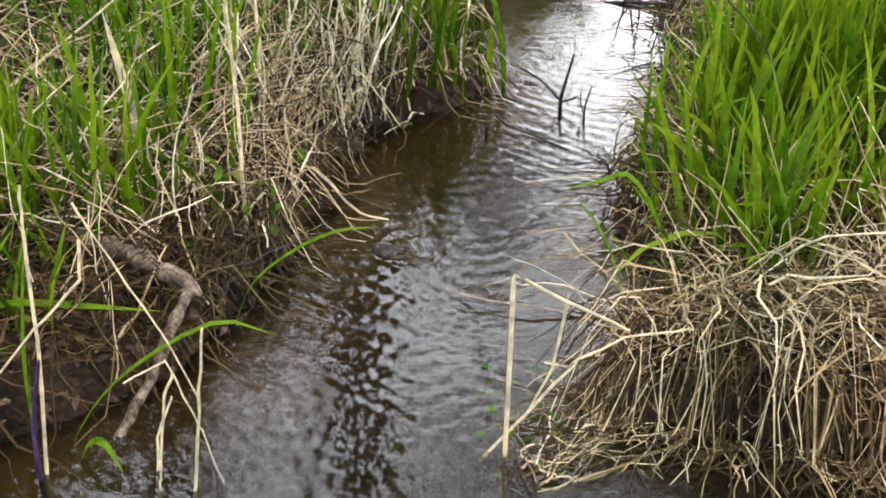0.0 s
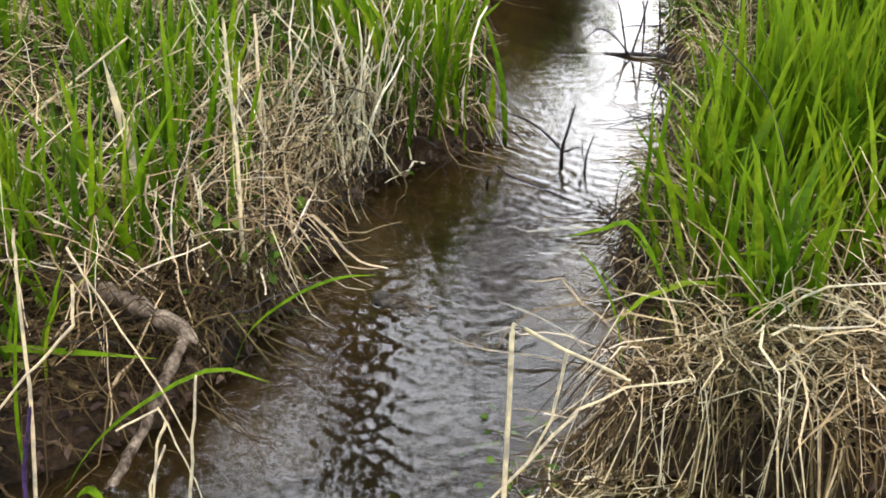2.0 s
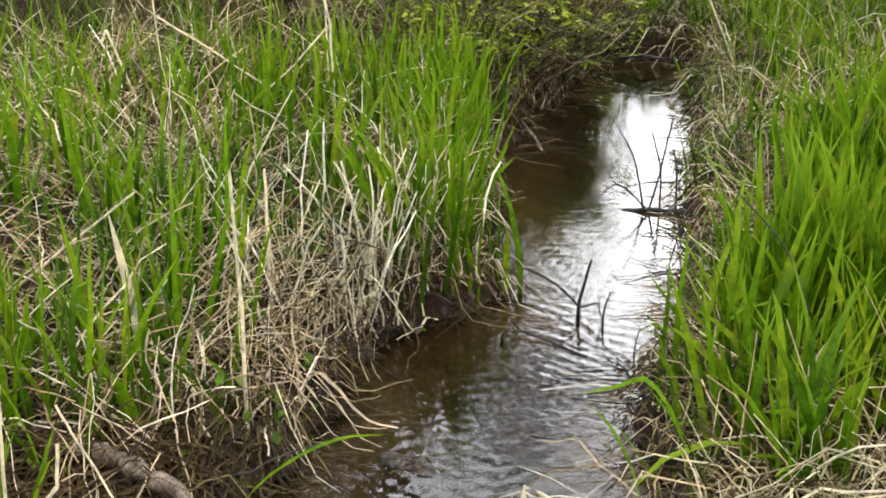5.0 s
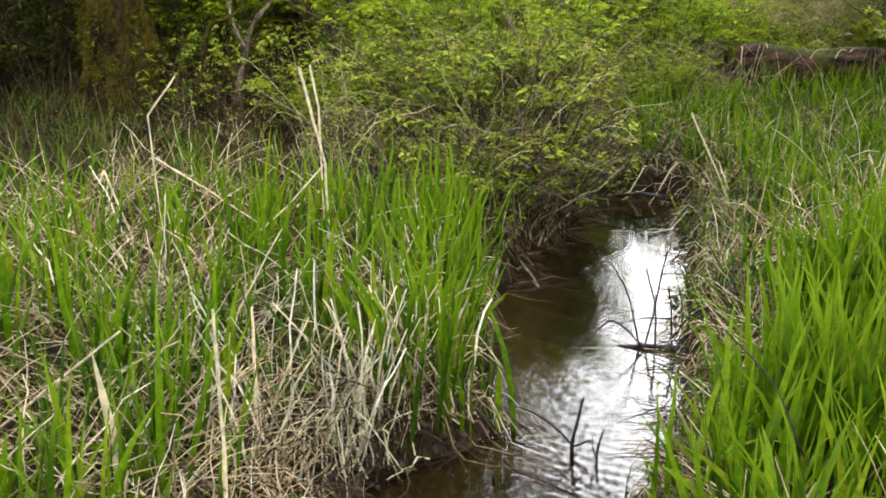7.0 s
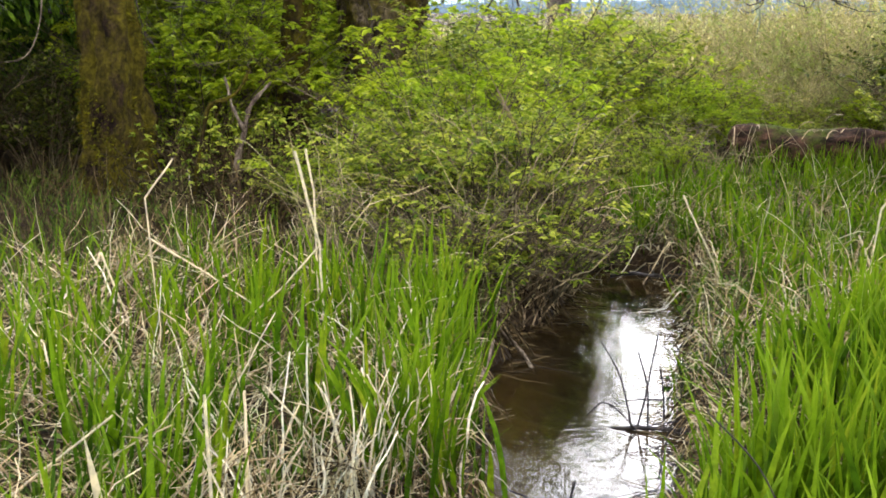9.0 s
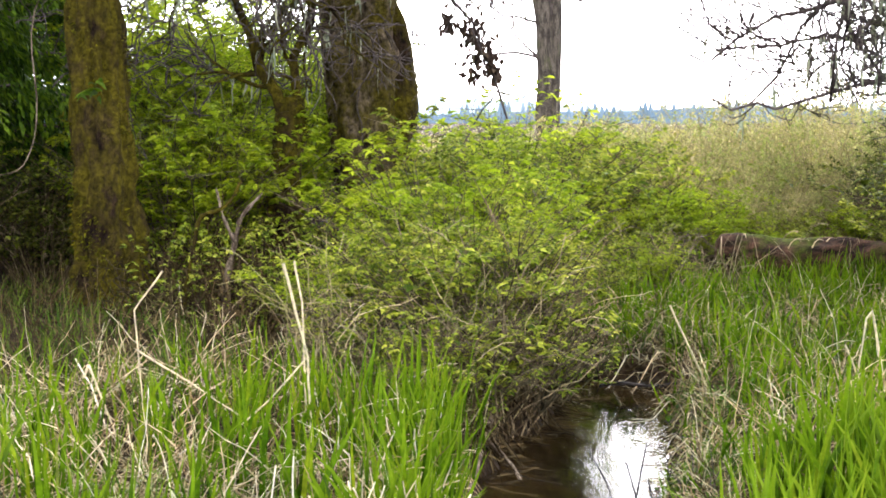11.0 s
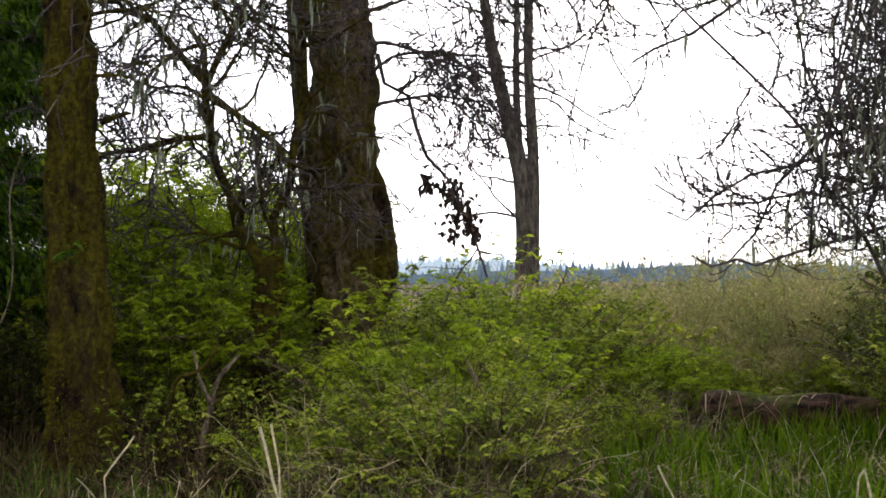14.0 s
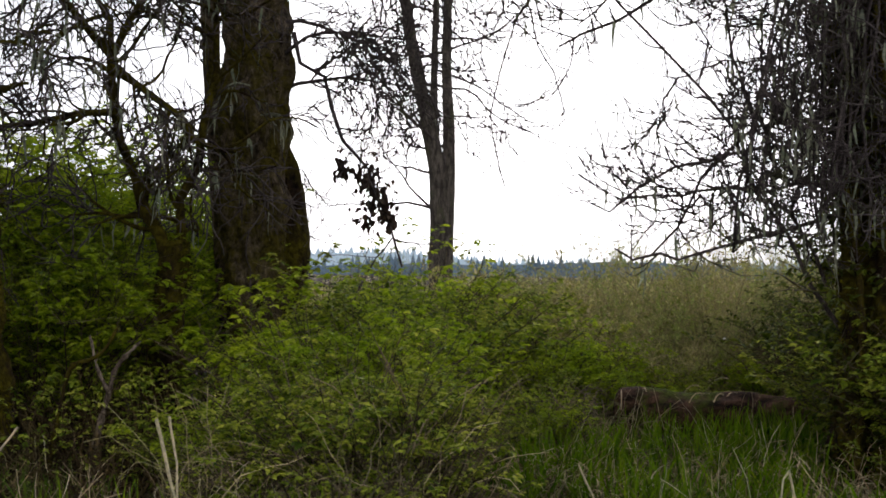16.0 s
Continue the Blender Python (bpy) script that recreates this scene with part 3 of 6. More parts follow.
def limb(parent, rng, start, way, length, radius, mat, levels=3, lichen=0, line=None, twig_mat=None, lowest=None, **kw):
    """One limb with all that grows on it; its twigs hang on it as a part of it."""
    out = [[] for _ in range(levels)]
    if line is not None:
        p = spline(line, 9)
        p[1:-1] += rng.normal(0, 0.03, (7, 3))
        out[0].append((p, np.linspace(radius, radius * 0.45, 9) * rng.uniform(0.85, 1.15, 9)))
        kids = kw.get("count", (6, 6, 5))[0]
        for _ in range(kids):
            u = rng.uniform(0.15, 0.98) * 8
            k = min(int(u), 7)
            t = unit(p[k + 1] - p[k])
            side = unit(np.cross(t, rng.normal(0, 1, 3)))
            if levels > 1:
                grow(rng, p[k] + (p[k + 1] - p[k]) * (u - k), unit(t * 0.6 + side), length * rng.uniform(0.25, 0.55), radius * 0.4, 1, out,
                     kw.get("spread_angle", 0.8), kw.get("sag", 0.0), kw.get("count", (6, 6, 5)), kw.get("wob", 0.2), kw.get("shrink", (0.42, 0.75)), kw.get("thin", 0.0055))
    else:
        grow(rng, start, way, length, radius, 0, out, **kw)
    if lowest is not None:
        out[1:] = [[q for q in lv if q[0][:, 2].min() > lowest] for lv in out[1:]]
    arr = [tube_arrays([q[0] for q in lv], [q[1] for q in lv], 8 if i == 0 else 4) for i, lv in enumerate(out[:2]) if lv]
    ob = part("limb", joined(arr), mat, parent, kind="stuff" if levels > 1 else "")
    if levels > 2:
        arr = [tube_arrays([q[0] for q in lv], [q[1] for q in lv], 3) for lv in out[2:] if lv]
        part("twigwork", joined(arr), twig_mat or TWIG, ob, kind="stuff")
    if lichen:
        src = [q[0] for lv in out[:2] for q in lv]
        n = lichen
        st = np.array([src[i][j] for i, j in zip(rng.integers(0, len(src), n), rng.integers(1, 9, n))])
        ln = rng.uniform(0.06, 0.34, n) * 0.8
        pp = arc_paths(rng, st, rng.uniform(0, 6.3, n), np.full(n, math.pi), ln, rng.normal(0, 0.15, n), 5, 0.008)
        wd = np.array([0.35, 1.0, 0.8, 0.5, 0.05])[None] * rng.uniform(0.008, 0.028, n)[:, None]
        a = rng.uniform(0, 6.3, n)
        part("lichen", ribbon_arrays(pp, wd, np.stack([np.cos(a), np.sin(a), 0 * a], -1), 0.3), LICHEN, ob, kind="stuff")
    return ob


# ---------------------------------------------------------------- trees
def mossy_tree():
    rng = np.random.default_rng(11)
    x, y = -2.36, 8.6
    z = float(ground_z(x, y)) - 0.08
    root = thing("tree", "mossy-barked broadleaf tree standing in the undergrowth", "tree", (x, y, z), "trees by the brook")
    bark_trunk("trunk", [(0, 0, 0), (-0.02, 0.02, 1.0), (-0.10, 0.05, 2.6), (-0.16, 0.1, 5.5), (0.05, 0.2, 10), (0.0, 0.3, 15)], 0.205, 0.10, MOSSY_BARK, root, 1, 60, 300, 0.6, 0.24)
    limb(root, rng, (0.12, 0, 2.55), (1, -0.3, 0.15), 0.22, 0.03, MOSSY_BARK, 1)
    limb(root, rng, (0.1, -0.1, 3.55), (0.6, -0.8, -0.1), 1.6, 0.018, MOSSY_BARK, 3, 14, sag=0.12, count=(5, 4))
    for h, a in ((2.9, -0.4), (3.3, 0.2), (3.7, -0.7), (4.1, 0.0)):
        limb(root, rng, (0.0, 0, h), (math.cos(a), math.sin(a), 0.15), rng.uniform(0.9, 1.4), 0.016, MOSSY_BARK, 3, 60, sag=0.12, count=(13, 7), wob=0.2, shrink=(0.4, 0.8))
    for h in np.linspace(4.6, 13.5, 6):
        a = rng.uniform(0, 6.3)
        limb(root, rng, (-0.12, 0.1, h), (math.cos(a), math.sin(a), rng.uniform(0.1, 0.7)), rng.uniform(2.2, 4.2), 0.055, MOSSY_BARK, 3, 10, count=(8, 6))
    # fronds of a small fern on the bark
    n = 9
    b = np.tile([[0.0, -0.27, 1.62]], (n, 1)) + rng.normal(0, 0.03, (n, 3))
    p = arc_paths(rng, b, rng.uniform(-2.6, -0.5, n), rng.uniform(0.9, 1.5, n), rng.uniform(0.12, 0.26, n), rng.uniform(1.0, 1.7, n), 7)
    w = np.array([0.2, 0.9, 1.0, 0.85, 0.6, 0.35, 0.05])[None] * np.full((n, 1), 0.035)
    part("fern_frond", ribbon_arrays(p, w, rng.normal(0, 1, (n, 3)), 0.2), LEAF_DARK, root, kind="stuff")


def main_tree():
    rng = np.random.default_rng(12)
    x, y = -0.64, 11.0
    z = float(ground_z(x, y)) - 0.1
    root = thing("tree", "stout old tree with furrowed mossy grey-brown bark", "tree", (x, y, z), "trees by the brook")
    bark_trunk("trunk", [(0, 0, 0), (-0.02, 0, 1.4), (-0.08, 0, 2.8), (-0.13, 0.1, 5.0), (-0.1, 0.2, 9), (0.1, 0.2, 17)], 0.335, 0.21, GREY_BARK, root, 2, 72, 320, 0.25, 0.2)
    bark_trunk("burr", [(0.12, 0, 0.9), (0.24, -0.05, 1.3), (0.27, -0.04, 1.75), (0.24, 0, 2.15), (0.15, 0, 2.45), (0.0, 0, 2.7)], 0.15, 0.09, MOSSY_BARK, root, 3, 16, 34, 0.0, 0.12)
    bark_trunk("side_stem", [(-0.30, 0.25, 1.2), (-0.42, 0.25, 2.6), (-0.52, 0.3, 3.8), (-0.66, 0.4, 6.0), (-0.7, 0.5, 9.0)], 0.10, 0.05, GREY_BARK, root, 4, 12, 50, 0.1)
    # bare drooping branches on the sky side
    for h, a, up, ln in ((3.0, -0.25, 0.35, 1.2), (3.3, -0.5, 0.3, 1.2), (3.9, -0.35, 0.1, 1.3), (3.6, 0.3, 0.2, 1.3), (4.6, -0.1, 0.1, 1.5), (4.2, 0.2, 0.2, 1.5), (5.3, -0.5, -0.1, 1.7), (5.0, 0.1, -0.2, 1.6)):
        limb(root, rng, (0.15, -0.05, h), (math.cos(a), math.sin(a), up), ln, 0.02, TWIG, 3, 6, sag=0.22, count=(14, 8), wob=0.17, shrink=(0.4, 0.8), thin=0.006)
    limb(root, rng, None, None, 1.8, 0.022, TWIG, 3, 4, line=[(0.25, -0.1, 3.5), (0.5, -0.2, 3.05), (0.72, -0.25, 2.55), (1.02, -0.3, 2.1), (1.2, -0.3, 1.5)], count=(9, 4), sag=0.1, wob=0.15, thin=0.0045)
    for h in np.linspace(5.5, 12.0, 6):
        a = rng.uniform(0, 6.3)
        limb(root, rng, (-0.1, 0.1, h), (math.cos(a), math.sin(a), rng.uniform(0.1, 0.7)), rng.uniform(2.6, 4.6), 0.07, GREY_BARK, 3, 8, count=(9, 7))
    for h in np.linspace(5.2, 9.5, 6):
        a = rng.uniform(-0.9, 0.5)
        limb(root, rng, (0.1, 0.0, h), (math.cos(a), math.sin(a), rng.uniform(0.0, 0.4)), rng.uniform(2.6, 4.2), 0.06, GREY_BARK, 3, 6, count=(10, 7), thin=0.009)
    limb(root, rng, (0.0, -0.36, 2.75), (0.5, -0.9, 0.0), 0.55, 0.008, LICHEN, 2, 6, sag=0.3, count=(5,))
    limb(root, rng, (-0.1, -0.34, 3.0), (-0.8, -0.5, 0.2), 0.5, 0.008, LICHEN, 2, 6, sag=0.3, count=(5,))
    # withered leaves still hanging at the end of a branch
    cl = thing("withered_leaf_cluster", "brown withered leaves hanging in clusters from a bare branch", "leaves", (x, y, z))
    for cx, cz, sz, n in ((0.90, 2.26, 0.08, 80), (1.0, 2.10, 0.09, 90), (0.68, 2.34, 0.055, 60), (0.90, 1.93, 0.07, 55), (1.08, 1.93, 0.06, 50)):
        pl = rng.normal(0, 1, (n, 3)) * [sz * 0.6, sz * 0.5, sz] + [cx, -0.3, cz]
        part("dead_foliage", leaf_arrays(rng, pl, rng.uniform(0.04, 0.09, n), rng.uniform(0, 6.3, n), rng.uniform(-1.5, -0.3, n), rng.normal(0, 0.8, n), 0.6, 0.5), LEAF_DRY, cl, kind="stuff")


def forked_tree():
    """The small crooked tree between the two stout ones."""
    rng = np.random.default_rng(13)
    x, y = -1.26, 9.9
    z = float(ground_z(x, y)) - 0.05
    root = thing("tree", "small crooked lichen-hung tree with forking bare stems", "tree", (x, y, z), "trees by the brook")
    bark_trunk("trunk", [(0.0, 0, 0), (-0.03, 0, 0.6), (0.0, 0, 1.2), (0.02, 0, 1.62)], 0.135, 0.12, MOSSY_BARK, root, 6, 18, 36, 0.25, 0.14)
    limb(root, rng, None, None, 2.0, 0.05, MOSSY_BARK, 4, 90, line=[(-0.02, 0, 1.4), (-0.22, -0.05, 1.85), (-0.42, -0.05, 2.4), (-0.47, 0, 3.0), (-0.62, 0, 3.5)], count=(16, 6, 2), wob=0.2, thin=0.0065, shrink=(0.4, 0.8))
    limb(root, rng, None, None, 2.0, 0.045, MOSSY_BARK, 4, 70, line=[(0.02, 0, 1.5), (0.1, 0, 1.8), (0.2, 0, 2.2), (0.30, 0.05, 3.0), (0.34, 0.1, 4.2)], count=(15, 6, 2), wob=0.2, thin=0.0065, shrink=(0.4, 0.8))
    limb(root, rng, None, None, 1.8, 0.036, MOSSY_BARK, 4, 70, line=[(-0.47, 0, 2.95), (-0.2, -0.1, 2.75), (0.15, -0.15, 2.45), (0.5, -0.2, 2.3)], count=(15, 6, 2), wob=0.2, thin=0.0065, shrink=(0.4, 0.8))
    limb(root, rng, None, None, 1.8, 0.03, MOSSY_BARK, 4, 90, line=[(-0.45, 0, 2.6), (-0.8, -0.1, 2.55), (-1.2, -0.2, 2.42), (-1.7, -0.2, 2.2)], count=(16, 6, 2), wob=0.2, thin=0.0065, shrink=(0.4, 0.8), sag=0.1)
    limb(root, rng, None, None, 1.8, 0.036, MOSSY_BARK, 4, 70, line=[(-0.5, 0, 3.05), (-0.8, 0, 3.4), (-1.15, 0, 3.7), (-1.6, 0, 4.1)], count=(16, 6, 2), wob=0.2, thin=0.0065, shrink=(0.4, 0.8))
    limb(root, rng, None, None, 1.8, 0.034, MOSSY_BARK, 4, 60, line=[(-0.48, 0, 3.0), (-0.3, 0, 3.35), (-0.15, 0, 3.8), (-0.2, 0, 4.5)], count=(16, 6, 2), wob=0.2, thin=0.0065, shrink=(0.4, 0.8))


def far_tree():
    rng = np.random.default_rng(14)
    x, y = 1.87, 21.9
    z = float(ground_z(x, y)) - 0.1
    root = thing("tree", "tall bare grey tree with two upright stems", "tree", (x, y, z), "trees by the brook")
    bark_trunk("trunk", [(0, 0, 0), (-0.02, 0, 1.5), (-0.08, 0, 3.3), (-0.46, 0, 5.1), (-0.75, 0, 7.0), (-1.0, 0, 12)], 0.215, 0.06, PALE_BARK, root, 7, 18, 50, 0.2)
    bark_trunk("second_stem", [(0.06, -0.03, 0.3), (0.10, -0.03, 2.2), (0.13, 0, 3.8), (0.06, 0, 5.4), (0.15, 0.1, 8.0), (0.4, 0.1, 12)], 0.15, 0.05, PALE_BARK, root, 8, 14, 40, 0.1)
    bark_trunk("third_stem", [(-0.1, 0.1, 3.6), (-0.15, 0.1, 5.0), (-0.12, 0.1, 7.0), (-0.1, 0.1, 11)], 0.08, 0.04, PALE_BARK, root, 9, 10, 30, 0.0)
    for i in range(24):
        h = rng.uniform(2.6, 10)
        a = rng.choice([0.0, math.pi]) + rng.normal(0, 0.5)
        up = rng.uniform(-0.3, 0.5)
        limb(root, rng, (-0.1 - 0.05 * max(h - 5, 0), 0, h), (math.cos(a), math.sin(a), up), rng.uniform(0.7, 2.2) if h < 5.5 else rng.uniform(1.5, 3), 0.026, TWIG, 3, 0, count=(7, 5), wob=0.16, sag=-0.15, thin=0.009)


def drooping_tree():
    """The tree that hangs its fine bare branches over the meadow."""
    rng = np.random.default_rng(15)
    x, y = 3.63, 8.2
    z = float(ground_z(x, y)) - 0.08
    root = thing("tree", "bare tree with drooping tangled twigs and grey lichen", "tree", (x, y, z), "trees by the brook")
    bark_trunk("trunk", [(0, 0, 0), (0.02, 0, 1.2), (-0.05, 0, 2.6), (-0.12, 0, 4.2), (0, 0, 7), (0.2, 0, 12)], 0.265, 0.14, MOSSY_BARK, root, 10, 44, 220, 0.3, 0.25)
    bark_trunk("side_stem", [(-0.25, -0.15, 0), (-0.30, -0.15, 1.6), (-0.33, -0.12, 2.8), (-0.5, -0.1, 4.5), (-0.7, 0, 7.5)], 0.06, 0.04, MOSSY_BARK, root, 11, 14, 70, 0.1, 0.2)
    # low branches reaching over the meadow: outward and up, from the stem to the tip
    low = [
        [(-0.1, 2.35), (-0.80, 2.26), (-1.15, 2.23), (-1.41, 2.16), (-1.82, 1.91), (-2.01, 1.90)],
        [(-0.1, 2.1), (-0.50, 2.03), (-0.86, 1.98), (-1.27, 2.00), (-1.48, 1.97), (-1.82, 1.93)],
        [(-1.23, 1.98), (-1.38, 1.82), (-1.64, 1.89), (-1.82, 1.91)],
        [(-0.1, 2.6), (-0.74, 2.44), (-1.11, 2.25), (-1.23, 1.98), (-1.36, 1.80), (-1.55, 1.57)],
        [(-0.1, 1.9), (-0.65, 1.77), (-1.18, 1.62), (-1.55, 1.58), (-1.85, 1.61)],
        [(-0.3, 1.1), (-0.62, 1.58), (-0.92, 2.11), (-1.18, 2.55), (-1.66, 3.05), (-2.0, 3.4)],
        [(-0.35, 1.3), (-0.54, 1.77), (-0.65, 2.09), (-0.86, 2.46), (-1.06, 3.05), (-1.2, 3.6)],
        [(-1.38, 2.76), (-1.52, 2.44), (-1.57, 2.16)],
        [(-0.1, 3.7), (-1.07, 3.46), (-1.63, 3.24), (-2.03, 3.00), (-2.23, 2.90)],
    ]
    for i, ln in enumerate(low):
        oy = -0.1 + 0.08 * (i % 4)
        limb(root, rng, None, None, 1.0, 0.009 if len(ln) < 5 else 0.016, TWIG, 3, 5, line=[(px, oy * min(1, -px * 2), pz) for px, pz in ln], lowest=1.42, count=(13, 5), wob=0.10, sag=-0.26, spread_angle=0.7, shrink=(0.4, 0.8), thin=0.0046)
    # drooping leaders from the crown
    high = [
        [(-0.1, 0, 4.4), (-0.7, -0.1, 4.0), (-1.3, -0.1, 3.5), (-1.9, -0.1, 3.2), (-2.1, -0.1, 3.05)],
        [(-0.1, 0, 5.4), (-0.8, 0.1, 5.0), (-1.4, 0.1, 4.3), (-1.65, 0.1, 3.6), (-1.75, 0.1, 3.3)],
        [(0.1, 0, 3.6), (0.5, -0.2, 3.5), (0.9, -0.3, 3.0), (1.2, -0.3, 2.2)],
        [(-0.1, 0, 5.6), (-0.9, -0.2, 5.0), (-1.5, -0.2, 4.2), (-1.65, -0.2, 3.5), (-1.95, -0.2, 3.35)],
    ]
    for i in range(36):
        ox, oy, top = rng.uniform(-1.15, 0.25), rng.uniform(-0.55, 0.2), rng.uniform(3.8, 5.6)
        high.append([(-0.1, 0, top), (ox * 0.5, oy * 0.6, top - 0.4), (ox * 0.85, oy, top - 1.3), (ox, oy, top - 2.3), (ox - 0.12, oy, rng.uniform(1.9, 2.6))])
    for ln in high:
        limb(root, rng, None, None, 1.3, 0.014, TWIG, 3, 34, line=ln, lowest=1.5, count=(12, 6), wob=0.12, sag=-0.20, spread_angle=0.7, shrink=(0.4, 0.8), thin=0.005)
    for h in np.linspace(5, 11, 8):
        a = rng.uniform(2.2, 4.3)
        limb(root, rng, (0, 0, h), (math.cos(a), math.sin(a), rng.uniform(0.0, 0.5)), rng.uniform(2.4, 4.2), 0.05, MOSSY_BARK, 3, 6, count=(10, 7), thin=0.009)
    bark_trunk("side_stem", [(-0.12, -0.32, 0), (-0.16, -0.32, 1.4), (-0.12, -0.3, 2.7), (-0.2, -0.3, 4.5), (-0.3, -0.2, 7.0)], 0.05, 0.035, MOSSY_BARK, root, 16, 14, 70, 0.1, 0.25)
    for ox, oy, lean in ((-0.26, -0.2, -0.45), (-0.20, 0.2, -0.3), (-0.33, -0.3, -0.1), (-0.05, -0.35, -0.3)):
        limb(root, rng, None, None, 1.1, 0.026, MOSSY_BARK, 3, 26, line=[(ox, oy, 0.0), (ox + 0.02, oy, 1.4), (ox + lean * 0.3, oy, 2.6), (ox + lean, oy, 4.2), (ox + lean * 1.4, oy, 6.0)], lowest=1.3, count=(14, 5), wob=0.16, thin=0.005)
    n = 2200
    h, a = rng.uniform(0, 3.6, n), rng.uniform(0, 6.3, n)
    r = rng.uniform(0.24, 0.40, n)
    pl = np.stack([np.cos(a) * r - 0.05, np.sin(a) * r, h], -1)
    part("ivy", leaf_arrays(rng, pl, rng.uniform(0.03, 0.07, n), a + rng.normal(0, 0.5, n), rng.uniform(-1.2, 0.2, n), rng.normal(0, 0.4, n), 0.7, light=True), LEAF_OLIVE, root, "dark ivy leaves", "stuff")


def evergreen(x, y, height, seed):
    """A dark tree whose leafy boughs hang down in curtains."""
    rng = np.random.default_rng(seed)
    z = float(ground_z(x, y)) - 0.1
    root = thing("evergreen_tree", "dark evergreen with drooping green boughs", "tree", (x, y, z), "evergreens in the shade")
    bark_trunk("trunk", [(0, 0, 0), (0.03, 0, height * 0.3), (0, 0, height * 0.6), (0, 0, height)], 0.2, 0.04, GREY_BARK, root, seed, 14, 40, 0.3)
    n = 38
    for i in range(n):
        h = height * (0.06 + 0.92 * (i + rng.uniform(0, 1)) / n)
        a = rng.uniform(0, 6.3)
        ln = (1 - h / height) * 1.4 + 0.5
        p = arc_paths(rng, np.array([[0, 0, h]]), np.array([a]), np.array([1.1]), np.array([ln]), np.array([1.2]), 9, 0.02)
        bough = part("bough", tube_arrays(p, np.linspace(0.02, 0.004, 9)[None], 4), TWIG, root)
        m = int(850 * ln)
        u = rng.uniform(0.1, 1, m) * 8
        k = np.minimum(u.astype(int), 7)
        st = p[0][k] + rng.normal(0, 0.06, (m, 3)) - np.stack([np.zeros(m), np.zeros(m), rng.exponential(0.07, m)], -1)
        part("needles", leaf_arrays(rng, st, rng.uniform(0.05, 0.13, m), a + rng.normal(0, 0.9, m), rng.uniform(-1.5, -0.3, m), rng.normal(0, 0.6, m), 0.3, small=True), LEAF_DARK, bough, kind="stuff")


mossy_tree()
main_tree()
forked_tree()
far_tree()
drooping_tree()
# the one at (-4.5, 8.0) is added, mostly out of view, to shade the left
for ex, ey, eh, es in ((-4.2, 10.0, 7.5, 31), (-5.4, 12.5, 8.0, 32), (-6.6, 10.5, 8.0, 34), (-4.75, 13.0, 8.0, 33), (-5.3, 11.6, 9.5, 38), (-4.45, 9.3, 6.0, 39), (-4.35, 11.9, 5.0, 36), (-4.5, 8.0, 9.0, 40), (-4.6, 10.9, 6.0, 41)):
    evergreen(ex, ey, eh, es)

# ---------------------------------------------------------------- shrubs
kinds = [make_shrub(41, 0.8, 1.0, 60, 2000, LEAF, 0.060, "leafy green bramble arching over the brook's bank", 0.42, 0.22),
         make_shrub(42, 0.9, 1.2, 62, 2200, LEAF, 0.062, "leafy green bramble arching over the brook's bank", 0.42, 0.22),
         make_shrub(43, 0.8, 1.1, 66, 2300, LEAF_BRIGHT, 0.060, "fresh yellow-green leafy bramble in the thicket", 0.5, 0.22),
         make_shrub(45, 0.42, 0.5, 80, 640, LEAF, 0.040, "low twiggy bramble hanging over the water", 0.2, 0.25),
         make_shrub(46, 0.9, 1.25, 110, 2300, LEAF_OLIVE, 0.055, "olive-green twiggy shrub with small leaves", 0.1),
         make_shrub(47, 1.0, 1.5, 120, 3000, BUDS, 0.032, "olive-tan shrub covered in opening buds", 0.2, 0.6, 0.7, THICKET)]
